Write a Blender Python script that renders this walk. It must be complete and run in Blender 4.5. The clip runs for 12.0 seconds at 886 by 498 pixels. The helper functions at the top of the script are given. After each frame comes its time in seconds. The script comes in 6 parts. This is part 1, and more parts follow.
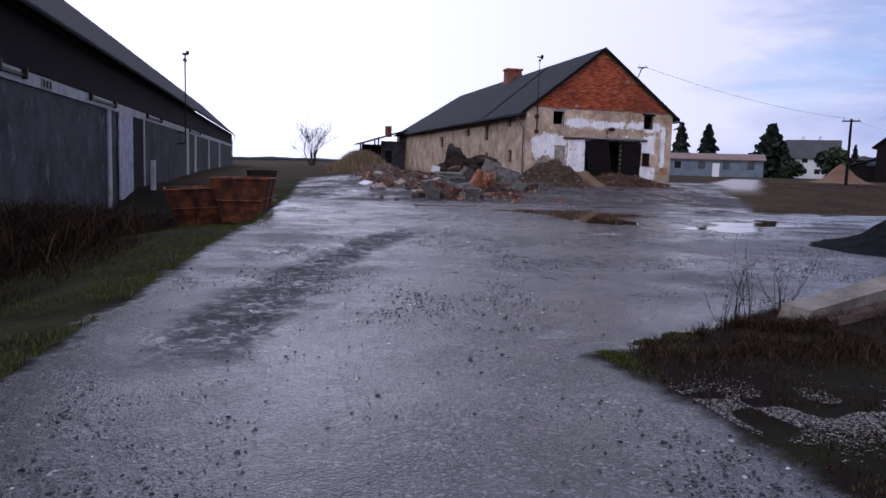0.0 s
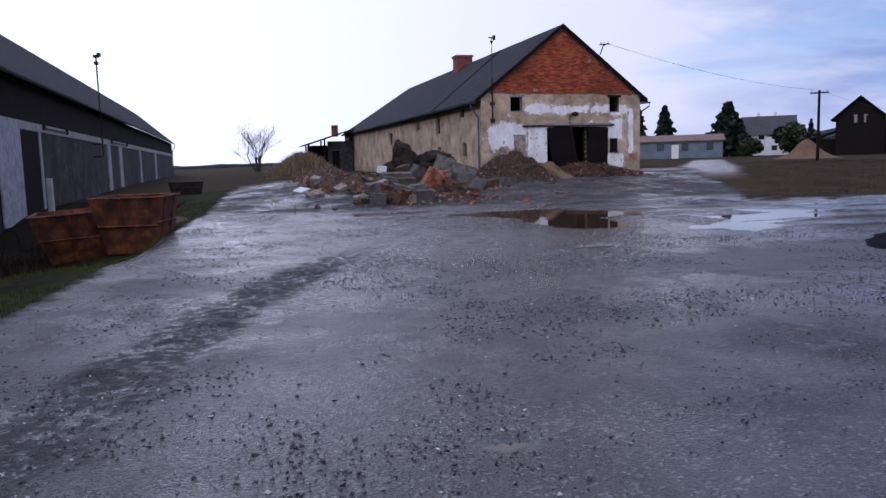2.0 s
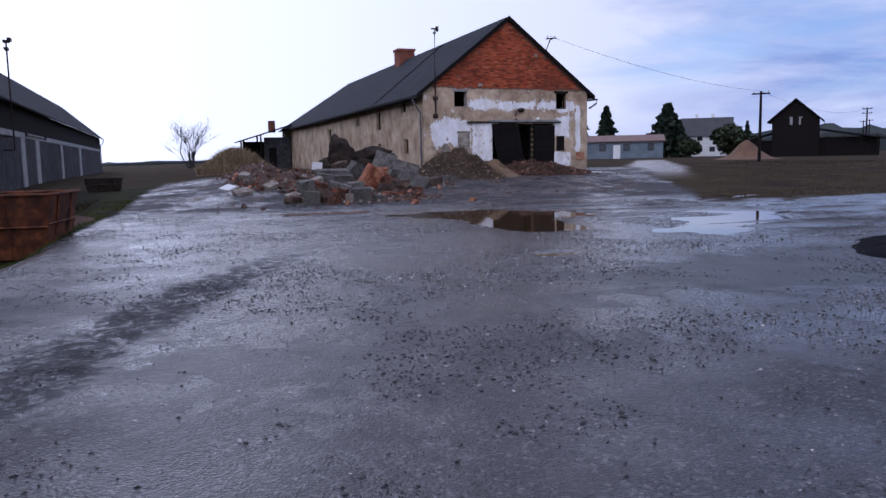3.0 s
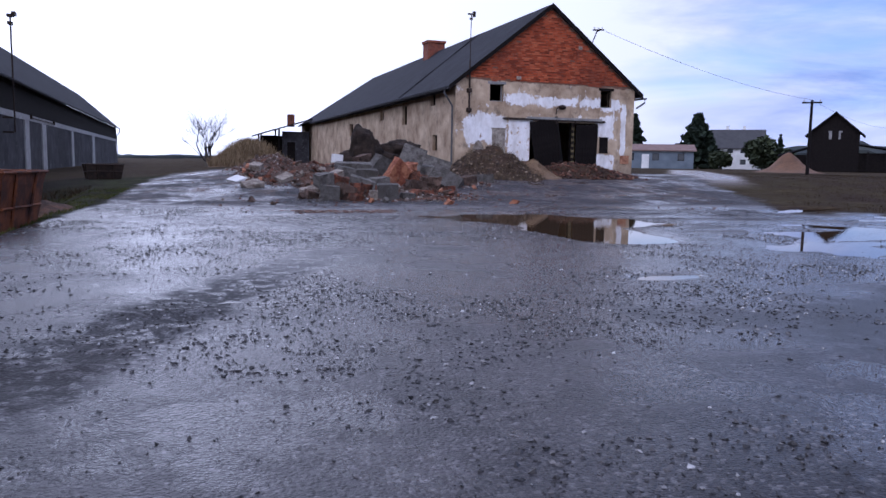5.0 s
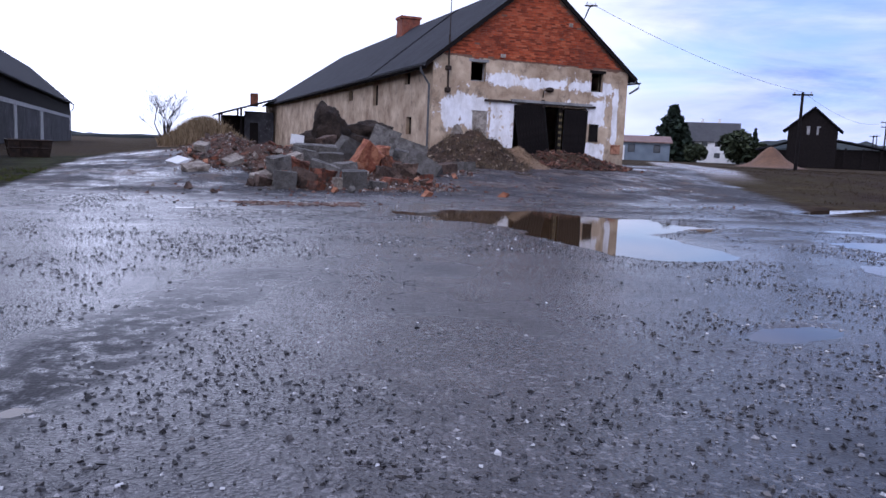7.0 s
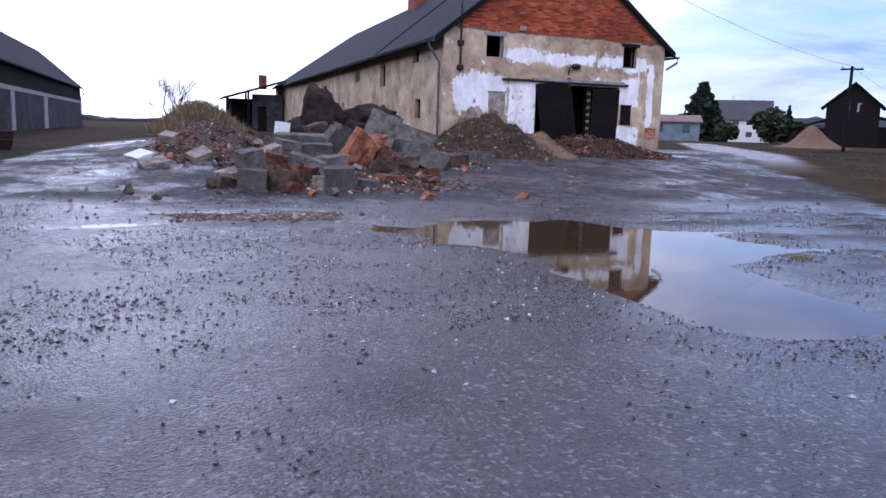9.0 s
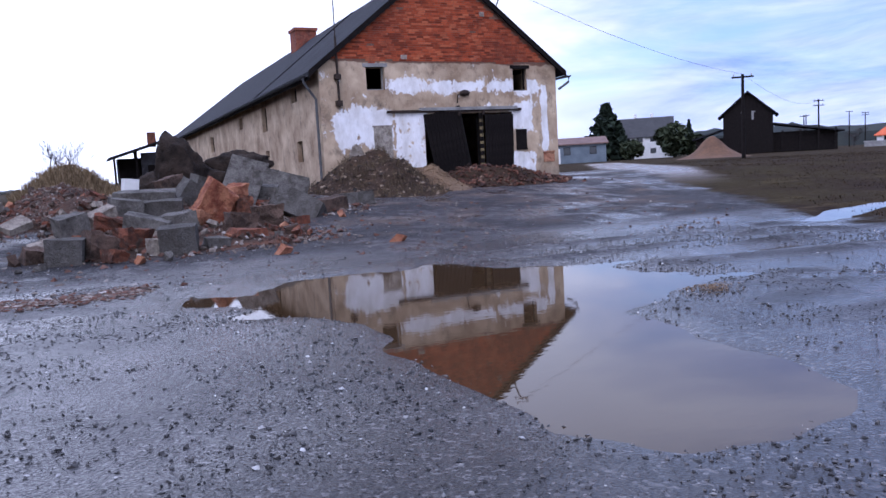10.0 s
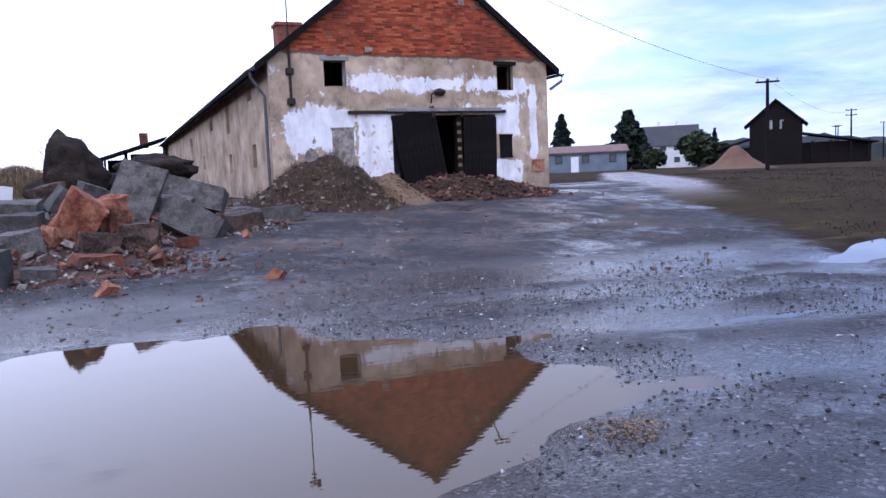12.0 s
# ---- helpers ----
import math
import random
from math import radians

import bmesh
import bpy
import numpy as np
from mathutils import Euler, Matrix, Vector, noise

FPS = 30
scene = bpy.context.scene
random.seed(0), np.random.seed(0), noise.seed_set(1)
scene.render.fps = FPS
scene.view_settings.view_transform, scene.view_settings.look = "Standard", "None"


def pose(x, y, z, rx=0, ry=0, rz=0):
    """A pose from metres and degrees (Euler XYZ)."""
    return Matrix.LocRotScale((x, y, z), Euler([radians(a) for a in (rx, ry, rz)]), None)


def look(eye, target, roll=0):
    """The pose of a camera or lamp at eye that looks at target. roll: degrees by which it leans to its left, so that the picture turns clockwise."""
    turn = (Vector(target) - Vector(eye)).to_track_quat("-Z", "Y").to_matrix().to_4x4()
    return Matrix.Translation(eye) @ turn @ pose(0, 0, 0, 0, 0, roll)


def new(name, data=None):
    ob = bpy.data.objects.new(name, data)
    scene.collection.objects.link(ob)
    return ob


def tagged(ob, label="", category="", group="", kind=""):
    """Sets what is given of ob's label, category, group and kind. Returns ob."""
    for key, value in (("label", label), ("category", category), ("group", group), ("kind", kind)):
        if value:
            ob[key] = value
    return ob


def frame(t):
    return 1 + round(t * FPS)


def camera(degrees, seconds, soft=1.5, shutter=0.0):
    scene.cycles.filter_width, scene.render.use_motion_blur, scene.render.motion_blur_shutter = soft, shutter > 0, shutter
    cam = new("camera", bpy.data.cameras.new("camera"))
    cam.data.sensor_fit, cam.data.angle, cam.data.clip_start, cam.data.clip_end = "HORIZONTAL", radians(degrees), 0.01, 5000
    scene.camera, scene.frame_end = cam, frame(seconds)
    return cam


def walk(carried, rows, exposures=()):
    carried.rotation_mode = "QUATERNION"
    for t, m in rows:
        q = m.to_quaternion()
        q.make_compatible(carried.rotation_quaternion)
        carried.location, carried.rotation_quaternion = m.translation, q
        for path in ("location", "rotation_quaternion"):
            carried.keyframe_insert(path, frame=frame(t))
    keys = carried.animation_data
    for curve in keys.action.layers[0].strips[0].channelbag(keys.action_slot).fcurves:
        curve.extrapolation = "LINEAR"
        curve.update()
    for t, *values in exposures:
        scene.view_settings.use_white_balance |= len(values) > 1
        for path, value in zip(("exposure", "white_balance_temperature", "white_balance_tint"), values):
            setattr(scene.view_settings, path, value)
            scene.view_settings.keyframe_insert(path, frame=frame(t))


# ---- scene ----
cam = camera(60.0, 12.0)
PATH = [
    (0, (-15.806, -47.13, 1.763), (-15.369, -45.191, 1.542), 1.7),
    (0.5, (-15.259, -45.765, 1.75), (-14.756, -43.847, 1.49), 1.8),
    (1, (-14.617, -44.495, 1.829), (-14.029, -42.596, 1.609), -0.1),
    (1.5, (-14.479, -43.317, 1.85), (-13.904, -41.415, 1.622), 0.0),
    (2, (-14.283, -42.236, 1.837), (-13.748, -40.323, 1.606), -1.6),
    (2.5, (-13.983, -41.203, 1.825), (-13.318, -39.327, 1.634), 0.3),
    (3, (-13.581, -40.189, 1.73), (-12.904, -38.322, 1.493), -1.1),
    (4.8, (-12.999, -36.844, 1.343), (-12.316, -34.981, 1.094), 1.5),
    (5, (-12.918, -36.424, 1.404), (-12.278, -34.543, 1.178), 1.0),
    (5.5, (-12.722, -35.439, 1.336), (-12.082, -33.573, 1.004), 2.8),
    (6, (-12.414, -34.526, 1.335), (-11.743, -32.669, 1.019), 0.5),
    (6.5, (-12.164, -33.556, 1.324), (-11.352, -31.745, 1.074), 1.3),
    (7, (-11.91, -32.782, 1.327), (-11.192, -30.933, 1.07), 2.4),
    (9, (-10.143, -29.245, 1.561), (-9.482, -27.383, 1.253), 1.8),
    (9.5, (-9.23, -28.25, 1.519), (-8.401, -26.437, 1.362), -2.0),
    (10, (-8.244, -27.371, 1.458), (-7.401, -25.57, 1.247), -3.3),
    (10.5, (-7.413, -26.618, 1.454), (-6.444, -24.874, 1.319), -2.4),
    (11, (-6.499, -25.965, 1.417), (-5.646, -24.17, 1.193), -3.1),
    (11.5, (-5.613, -25.279, 1.399), (-4.647, -23.557, 1.083), -2.8),
    (12, (-4.866, -24.746, 1.493), (-4.08, -22.917, 1.299), -2.4),
]
walk(cam, [(t, look(eye, target, roll)) for t, eye, target, roll in PATH], exposures=[(0, -0.76, 5640, 27), (1.5, -0.80, 5590, 25), (2.5, -0.84, 5440, 24), (5.5, -0.51, 5310, 26), (6.5, -0.45, 5360, 25), (9.5, -0.15, 5310, 25), (10, -0.25, 5260, 25), (10.5, -0.23, 5260, 25), (11, -0.35, 5210, 25), (11.5, -0.35, 5110, 25), (12, -0.05, 5210, 25)])

# ---- world and sun: a bright broken overcast, blue-grey cloud low in the east ----
SUN_ELEV, SUN_TURN = radians(40), radians(218)
world = bpy.data.worlds.new("sky")
scene.world = world
world.use_nodes = True
wn, wl = world.node_tree.nodes, world.node_tree.links
wn.clear()


def wnode(kind, **values):
    n = wn.new(kind)
    for k, v in values.items():
        n.inputs[k].default_value = v
    return n


sky = wn.new("ShaderNodeTexSky")
sky.sky_type = "NISHITA"
sky.sun_disc = False
sky.air_density, sky.dust_density, sky.ozone_density = 1.0, 0.0, 4.0
sky.sun_elevation, sky.sun_rotation = SUN_ELEV, SUN_TURN
coord = wn.new("ShaderNodeTexCoord")
cloud_map = wn.new("ShaderNodeMapping")
cloud_map.inputs["Scale"].default_value = (1.0, 1.0, 5.0)
wl.new(coord.outputs["Generated"], cloud_map.inputs["Vector"])
clouds = wnode("ShaderNodeTexNoise", Scale=2.3, Detail=8.0, Roughness=0.56, Distortion=0.35)
wl.new(cloud_map.outputs[0], clouds.inputs["Vector"])
axes = wn.new("ShaderNodeSeparateXYZ")
wl.new(coord.outputs["Generated"], axes.inputs[0])
# the cover is thick and white in the west and overhead, broken towards the east
east = wnode("ShaderNodeMapRange")
for k, v in (("From Min", 0.30), ("From Max", 0.85), ("To Min", 0.0), ("To Max", 0.40)):
    east.inputs[k].default_value = v
wl.new(axes.outputs[0], east.inputs["Value"])
low_sky = wnode("ShaderNodeMapRange")
for k, v in (("From Min", 0.20), ("From Max", 0.58), ("To Min", 1.0), ("To Max", 0.0)):
    low_sky.inputs[k].default_value = v
wl.new(axes.outputs[2], low_sky.inputs["Value"])
broken = wn.new("ShaderNodeMath")
broken.operation = "MULTIPLY"
wl.new(east.outputs[0], broken.inputs[0])
wl.new(low_sky.outputs[0], broken.inputs[1])
thin = wn.new("ShaderNodeMath")
thin.operation = "SUBTRACT"
wl.new(clouds.outputs["Fac"], thin.inputs[0])
gaps = wn.new("ShaderNodeMath")
gaps.operation = "MULTIPLY"
gaps.inputs[1].default_value = 0.45
wl.new(broken.outputs[0], gaps.inputs[0])
wl.new(gaps.outputs[0], thin.inputs[1])
cover = wn.new("ShaderNodeValToRGB")
cover.color_ramp.elements[0].position, cover.color_ramp.elements[1].position = 0.06, 0.34
wl.new(thin.outputs[0], cover.inputs["Fac"])
blue = wn.new("ShaderNodeBackground")
blue.inputs["Strength"].default_value = 0.15
wl.new(sky.outputs[0], blue.inputs["Color"])
white = wn.new("ShaderNodeBackground")
white.inputs["Color"].default_value, white.inputs["Strength"].default_value = (0.95, 0.97, 1.0, 1), 1.45
# grey-blue undersides where the cover is broken
under = wnode("ShaderNodeTexNoise", Scale=3.4, Detail=6.0, Roughness=0.6, Distortion=0.5)
wl.new(cloud_map.outputs[0], under.inputs["Vector"])
shade = wn.new("ShaderNodeMath")
shade.operation = "MULTIPLY"
wl.new(under.outputs["Fac"], shade.inputs[0])
high = wnode("ShaderNodeMapRange")
for k, v in (("From Min", 0.30), ("From Max", 0.55), ("To Min", 0.0), ("To Max", 0.26)):
    high.inputs[k].default_value = v
wl.new(axes.outputs[2], high.inputs["Value"])
folds = wn.new("ShaderNodeMath")
folds.operation = "ADD"
wl.new(broken.outputs[0], folds.inputs[0])
wl.new(high.outputs[0], folds.inputs[1])
wl.new(folds.outputs[0], shade.inputs[1])
belly = wn.new("ShaderNodeValToRGB")
belly.color_ramp.elements[0].position, belly.color_ramp.elements[1].position = 0.08, 0.22
belly.color_ramp.elements[0].color, belly.color_ramp.elements[1].color = (0.95, 0.97, 1.0, 1), (0.21, 0.33, 0.64, 1)
wl.new(shade.outputs[0], belly.inputs["Fac"])
wl.new(belly.outputs["Color"], white.inputs["Color"])
# the cover glows towards the hidden sun in the west
glow = wnode("ShaderNodeMapRange")
for k, v in (("From Min", 0.55), ("From Max", -0.45), ("To Min", 1.42), ("To Max", 2.5)):
    glow.inputs[k].default_value = v
wl.new(axes.outputs[0], glow.inputs["Value"])
wl.new(glow.outputs[0], white.inputs["Strength"])
mixed = wn.new("ShaderNodeMixShader")
wl.new(cover.outputs["Color"], mixed.inputs[0])
wl.new(blue.outputs[0], mixed.inputs[1])
wl.new(white.outputs[0], mixed.inputs[2])
wout = wn.new("ShaderNodeOutputWorld")
wl.new(mixed.outputs[0], wout.inputs["Surface"])
sun = new("sun", bpy.data.lights.new("sun", "SUN"))
sun.data.energy, sun.data.angle, sun.data.color = 1.45, radians(30), (1.0, 0.93, 0.84)
sun.matrix_world = look((math.sin(SUN_TURN) * 50, math.cos(SUN_TURN) * 50 - 20, 60 * math.tan(SUN_ELEV) + 10), (0, -20, 0))


# ---- materials ----
class Mat:
    """A small builder of node materials: m.noise(...), m.ramp(...), m.mix(...) return sockets."""

    def __init__(self, name, rough=0.8, metal=0.0, spec=0.5):
        self.mat = bpy.data.materials.new(name)
        self.mat.use_nodes = True
        self.n, self.l = self.mat.node_tree.nodes, self.mat.node_tree.links
        self.b = self.n["Principled BSDF"]
        self.set("Roughness", rough), self.set("Metallic", metal), self.set("Specular IOR Level", spec)
        self.co = self.n.new("ShaderNodeTexCoord").outputs["Object"]
        self.pos = self.n.new("ShaderNodeNewGeometry").outputs["Position"]
        self.rnd = self.n.new("ShaderNodeObjectInfo").outputs["Random"]

    def put(self, socket, v):
        if isinstance(v, (int, float)):
            socket.default_value = v
        elif isinstance(v, tuple):
            socket.default_value = (*v, 1) if len(v) == 3 and socket.type == "RGBA" else v
        else:
            self.l.new(v, socket)

    def set(self, key, v):
        self.put(self.b.inputs[key], v)
        return self

    def noise(self, scale, detail=4, rough=0.55, vec=None, stretch=None, distort=0.0, offset=0.0):
        vec = vec or self.pos
        if stretch or offset:
            mp = self.n.new("ShaderNodeMapping")
            self.put(mp.inputs["Vector"], vec)
            mp.inputs["Scale"].default_value = stretch or (1, 1, 1)
            mp.inputs["Location"].default_value = (offset, offset * 0.7, offset * 1.3)
            vec = mp.outputs[0]
        t = self.n.new("ShaderNodeTexNoise")
        self.put(t.inputs["Vector"], vec)
        for k, v in (("Scale", scale), ("Detail", detail), ("Roughness", rough), ("Distortion", distort)):
            t.inputs[k].default_value = v
        return t.outputs["Fac"]

    def voronoi(self, scale, vec=None, feature="F1", out="Distance", rand=1.0):
        t = self.n.new("ShaderNodeTexVoronoi")
        t.feature = feature
        self.put(t.inputs["Vector"], vec or self.pos)
        t.inputs["Scale"].default_value = scale
        t.inputs["Randomness"].default_value = rand
        return t.outputs[out]

    def ramp(self, fac, *stops, interp="LINEAR"):
        r = self.n.new("ShaderNodeValToRGB")
        r.color_ramp.interpolation = interp
        el = r.color_ramp.elements
        while len(el) < len(stops):
            el.new(0.5)
        for e, (p, c) in zip(el, stops):
            e.position = p
            e.color = (c, c, c, 1) if isinstance(c, (int, float)) else (*c, 1)
        self.put(r.inputs["Fac"], fac)
        return r.outputs["Color"]

    def mix(self, fac, a, b, blend="MIX"):
        m = self.n.new("ShaderNodeMix")
        m.data_type, m.blend_type = "RGBA", blend
        self.put(m.inputs[0], fac), self.put(m.inputs[6], a), self.put(m.inputs[7], b)
        return m.outputs[2]

    def math(self, op, a, b=0.0, clamp=False):
        m = self.n.new("ShaderNodeMath")
        m.operation, m.use_clamp = op, clamp
        self.put(m.inputs[0], a), self.put(m.inputs[1], b)
        return m.outputs[0]

    def xyz(self, vec=None):
        s = self.n.new("ShaderNodeSeparateXYZ")
        self.put(s.inputs[0], vec or self.pos)
        return s.outputs

    def vec(self, x, y, z):
        c = self.n.new("ShaderNodeCombineXYZ")
        for s, v in zip(c.inputs, (x, y, z)):
            self.put(s, v)
        return c.outputs[0]

    def span(self, v, a, b):
        """0 at a to 1 at b, clamped."""
        m = self.n.new("ShaderNodeMapRange")
        m.interpolation_type = "SMOOTHSTEP"
        self.put(m.inputs["Value"], v)
        m.inputs["From Min"].default_value, m.inputs["From Max"].default_value = a, b
        return m.outputs[0]

    def bump(self, height, strength=0.5, dist=0.02):
        bp = self.n.new("ShaderNodeBump")
        bp.inputs["Strength"].default_value, bp.inputs["Distance"].default_value = strength, dist
        self.put(bp.inputs["Height"], height)
        if self.b.inputs["Normal"].is_linked:
            self.l.new(self.b.inputs["Normal"].links[0].from_socket, bp.inputs["Normal"])
        self.l.new(bp.outputs[0], self.b.inputs["Normal"])
        return self

    def color(self, c):
        self.set("Base Color", c)
        return self


def plain(name, dark, light, scale=6.0, rough=0.8, metal=0.0, bump=0.3, dist=0.01, local=True, fine=40.0, spec=0.5):
    """A surface with two scales of uneven colour and a fine relief."""
    m = Mat(name, rough, metal, spec)
    v = m.co if local else m.pos
    big = m.ramp(m.noise(scale, 5, 0.6, v), (0.3, dark), (0.7, light))
    grain = m.noise(fine, 3, 0.6, v)
    m.color(m.mix(0.35, big, m.ramp(grain, (0.3, 0.25), (0.7, 0.75)), "OVERLAY"))
    m.bump(grain, bump, dist)
    return m.mat


# ---- helpers ----
def part(name, bm, material, parent=None, label="", smooth=False):
    """Links a bmesh as one mesh object under a thing or a part."""
    me = bpy.data.meshes.new(name)
    bm.normal_update()
    bm.to_mesh(me)
    bm.free()
    me.materials.append(material)
    if smooth:
        me.polygons.foreach_set("use_smooth", [True] * len(me.polygons))
    ob = new(name, me)
    if parent:
        ob.parent = parent
    return tagged(ob, label)


def thing(name, place, label, category, group="", kind="", turn=0.0):
    ob = new(name)
    ob.empty_display_size = 0.2
    ob.matrix_basis = pose(*place, 0, 0, turn)
    return tagged(ob, label, category, group, kind)


def box(bm, x0, x1, y0, y1, z0, z1, m=None):
    made = bmesh.ops.create_cube(bm, size=1.0)["verts"]
    for v in made:
        v.co = Vector((x0 + (v.co.x + 0.5) * (x1 - x0), y0 + (v.co.y + 0.5) * (y1 - y0), z0 + (v.co.z + 0.5) * (z1 - z0)))
    if m is not None:
        bmesh.ops.transform(bm, matrix=m, verts=made)
    return made


def boxes(*spans):
    bm = bmesh.new()
    for s in spans:
        box(bm, *s)
    return bm


def bevelled(bm, width, segments=1):
    bmesh.ops.bevel(bm, geom=bm.edges[:], offset=width, segments=segments, affect="EDGES", clamp_overlap=True)
    return bm


def tube(bm, points, radius, sides=8, taper=None):
    """A round bar along points; taper: a radius for each point."""
    rings = []
    for i, p in enumerate(points):
        p = Vector(p)
        a = Vector(points[max(i - 1, 0)])
        b = Vector(points[min(i + 1, len(points) - 1)])
        d = (b - a).normalized()
        u = d.cross(Vector((0, 0, 1)) if abs(d.z) < 0.9 else Vector((1, 0, 0))).normalized()
        w = d.cross(u)
        r = taper[i] if taper else radius
        rings.append([bm.verts.new(p + (u * math.cos(k * math.tau / sides) + w * math.sin(k * math.tau / sides)) * r) for k in range(sides)])
    for lo, hi in zip(rings, rings[1:]):
        for k in range(sides):
            bm.faces.new((lo[k], lo[(k + 1) % sides], hi[(k + 1) % sides], hi[k]))
    bm.faces.new(rings[0][::-1]), bm.faces.new(rings[-1])
    return bm


def prism(bm, outline, y0, y1):
    """A solid with an outline in x and z, from y0 to y1."""
    a = [bm.verts.new((x, y0, z)) for x, z in outline]
    b = [bm.verts.new((x, y1, z)) for x, z in outline]
    n = len(outline)
    bm.faces.new(a), bm.faces.new(b[::-1])
    for i in range(n):
        bm.faces.new((a[i], b[i], b[(i + 1) % n], a[(i + 1) % n]))
    bmesh.ops.recalc_face_normals(bm, faces=bm.faces[:])
    return bm


def holed_wall(bm, a0, a1, z0, z1, thick0, thick1, holes, axis="x"):
    """A wall along x (or y) of given span and height with rectangular holes (a, b, low, high) through it."""
    aa = sorted({a0, a1, *[h[0] for h in holes], *[h[1] for h in holes]})
    zz = sorted({z0, z1, *[h[2] for h in holes], *[h[3] for h in holes]})
    na, nz = len(aa) - 1, len(zz) - 1
    solid = {}
    for i in range(na):
        for j in range(nz):
            ca, cz = (aa[i] + aa[i + 1]) / 2, (zz[j] + zz[j + 1]) / 2
            solid[i, j] = not any(h[0] < ca < h[1] and h[2] < cz < h[3] for h in holes)
    verts = {}

    def v(i, j, k):
        if (i, j, k) not in verts:
            t = (thick0, thick1)[k]
            verts[i, j, k] = bm.verts.new((aa[i], t, zz[j]) if axis == "x" else (t, aa[i], zz[j]))
        return verts[i, j, k]

    for (i, j), full in solid.items():
        if not full:
            continue
        bm.faces.new((v(i, j, 0), v(i + 1, j, 0), v(i + 1, j + 1, 0), v(i, j + 1, 0)))
        bm.faces.new((v(i, j, 1), v(i, j + 1, 1), v(i + 1, j + 1, 1), v(i + 1, j, 1)))
        for di, dj, p, q in ((-1, 0, (i, j), (i, j + 1)), (1, 0, (i + 1, j), (i + 1, j + 1)), (0, -1, (i, j), (i + 1, j)), (0, 1, (i, j + 1), (i + 1, j + 1))):
            if not solid.get((i + di, j + dj), False):
                bm.faces.new((v(*p, 0), v(*q, 0), v(*q, 1), v(*p, 1)))
    bmesh.ops.recalc_face_normals(bm, faces=bm.faces[:])
    return bm


def ss(a, b, x):
    t = np.clip((np.asarray(x, float) - a) / (b - a), 0, 1)
    return t * t * (3 - 2 * t)


def vnoise(x, y, scale, seed=0):
    """Smooth value noise in 0..1."""
    x, y = np.asarray(x, float) / scale + 1000, np.asarray(y, float) / scale + 1000
    xi, yi = np.floor(x), np.floor(y)
    fx, fy = x - xi, y - yi
    fx, fy = fx * fx * (3 - 2 * fx), fy * fy * (3 - 2 * fy)

    def h(a, b):
        s = np.sin(a * 12.9898 + b * 78.233 + seed * 37.719) * 43758.5453
        return s - np.floor(s)

    return (h(xi, yi) * (1 - fx) + h(xi + 1, yi) * fx) * (1 - fy) + (h(xi, yi + 1) * (1 - fx) + h(xi + 1, yi + 1) * fx) * fy


# ---- the lie of the land ----
# hollows that hold water: centre, half length, half width, turn in degrees, depth
HOLLOWS = [
    (-4.10, -19.3, 2.45, 1.62, 135, 0.16), (-4.85, -22.3, 1.85, 1.05, 88, 0.13), (-5.3, -17.3, 0.8, 0.45, 20, 0.09),
    (-1.2, -25.4, 3.3, 0.95, 25, 0.036), (-7.2, -28.3, 0.5, 0.2, 10, 0.07), (2.5, -22.0, 4.5, 1.5, 38, 0.046), (7.6, -15.7, 2.3, 0.45, 20, 0.10),
    (-11.0, -17.0, 1.3, 0.4, 15, 0.050), (-9.4, -15.6, 1.2, 0.35, 5, 0.06),
    (-15.25, -38.1, 0.22, 0.12, 40, 0.055), (-12.65, -37.8, 0.18, 0.09, 0, 0.055), (-12.95, -39.8, 0.18, 0.08, 20, 0.055),
]
WATER = 0.0


def ground_z(x, y, fine=True):
    x, y = np.asarray(x, float), np.asarray(y, float)
    z = 0.045 + 0.82 * ss(-15.5, -1.0, y) * (0.35 + 0.65 * ss(-16, -10, x))
    z = z - 0.35 * ss(-17.0, -20.5, x) * (1 - ss(5, 40, y))
    # the verge drops towards the skips
    z = z - 0.55 * ss(-15.7, -17.0, x) * ss(-28.0, -21.5, y) * (1 - ss(-12, -3, y))
    # a low bank of weeds beside the yard's near corner
    z = z + 0.05 * ss(-12.9, -11.6, x) * ss(-38.6, -40.2, y - 0.62 * (x + 9.6))
    if fine:
        near = 1 - ss(60, 140, np.hypot(x + 8, y + 25))
        z = z + near * (0.035 * (vnoise(x, y, 3.1, 1) - 0.5) + 0.022 * (vnoise(x, y, 0.9, 2) - 0.5) + 0.012 * (vnoise(x, y, 0.33, 3) - 0.5))
        # ruts pressed by tractor tyres, curving in from the verge
        c = -16.9 + 0.16 * (y + 41) + 0.0127 * (y + 41) ** 2
        for k in (0.0, 0.55):
            d = np.abs(x - c - k)
            z = z + 0.10 * (vnoise(x * 0.6, y, 0.30, 4) - 0.60) * np.exp(-(d / 0.24) ** 2) * ss(-41.5, -40, y) * ss(-26, -30, y)
    shallow = ss(-4.0, -1.5, x) * (1 - ss(7, 9, x)) * ss(-29, -27, y) * (1 - ss(-17, -15.5, y)) if fine else 0.0
    z = z + shallow * 0.11 * (vnoise(x * 0.55 + y * 0.3, y * 1.7, 0.8, 40) - 0.5)
    for cx, cy, a, b, turn, depth in HOLLOWS:
        c, s = math.cos(radians(turn)), math.sin(radians(turn))
        u, v = ((x - cx) * c + (y - cy) * s) / a, (-(x - cx) * s + (y - cy) * c) / b
        r = np.hypot(u, v) * (1 + 0.35 * (vnoise(x, y, 1.2, 33) - 0.5) + 0.18 * (vnoise(x, y, 0.4, 34) - 0.5))
        z = z - depth * np.exp(-r ** 4 * 0.7)
    return z


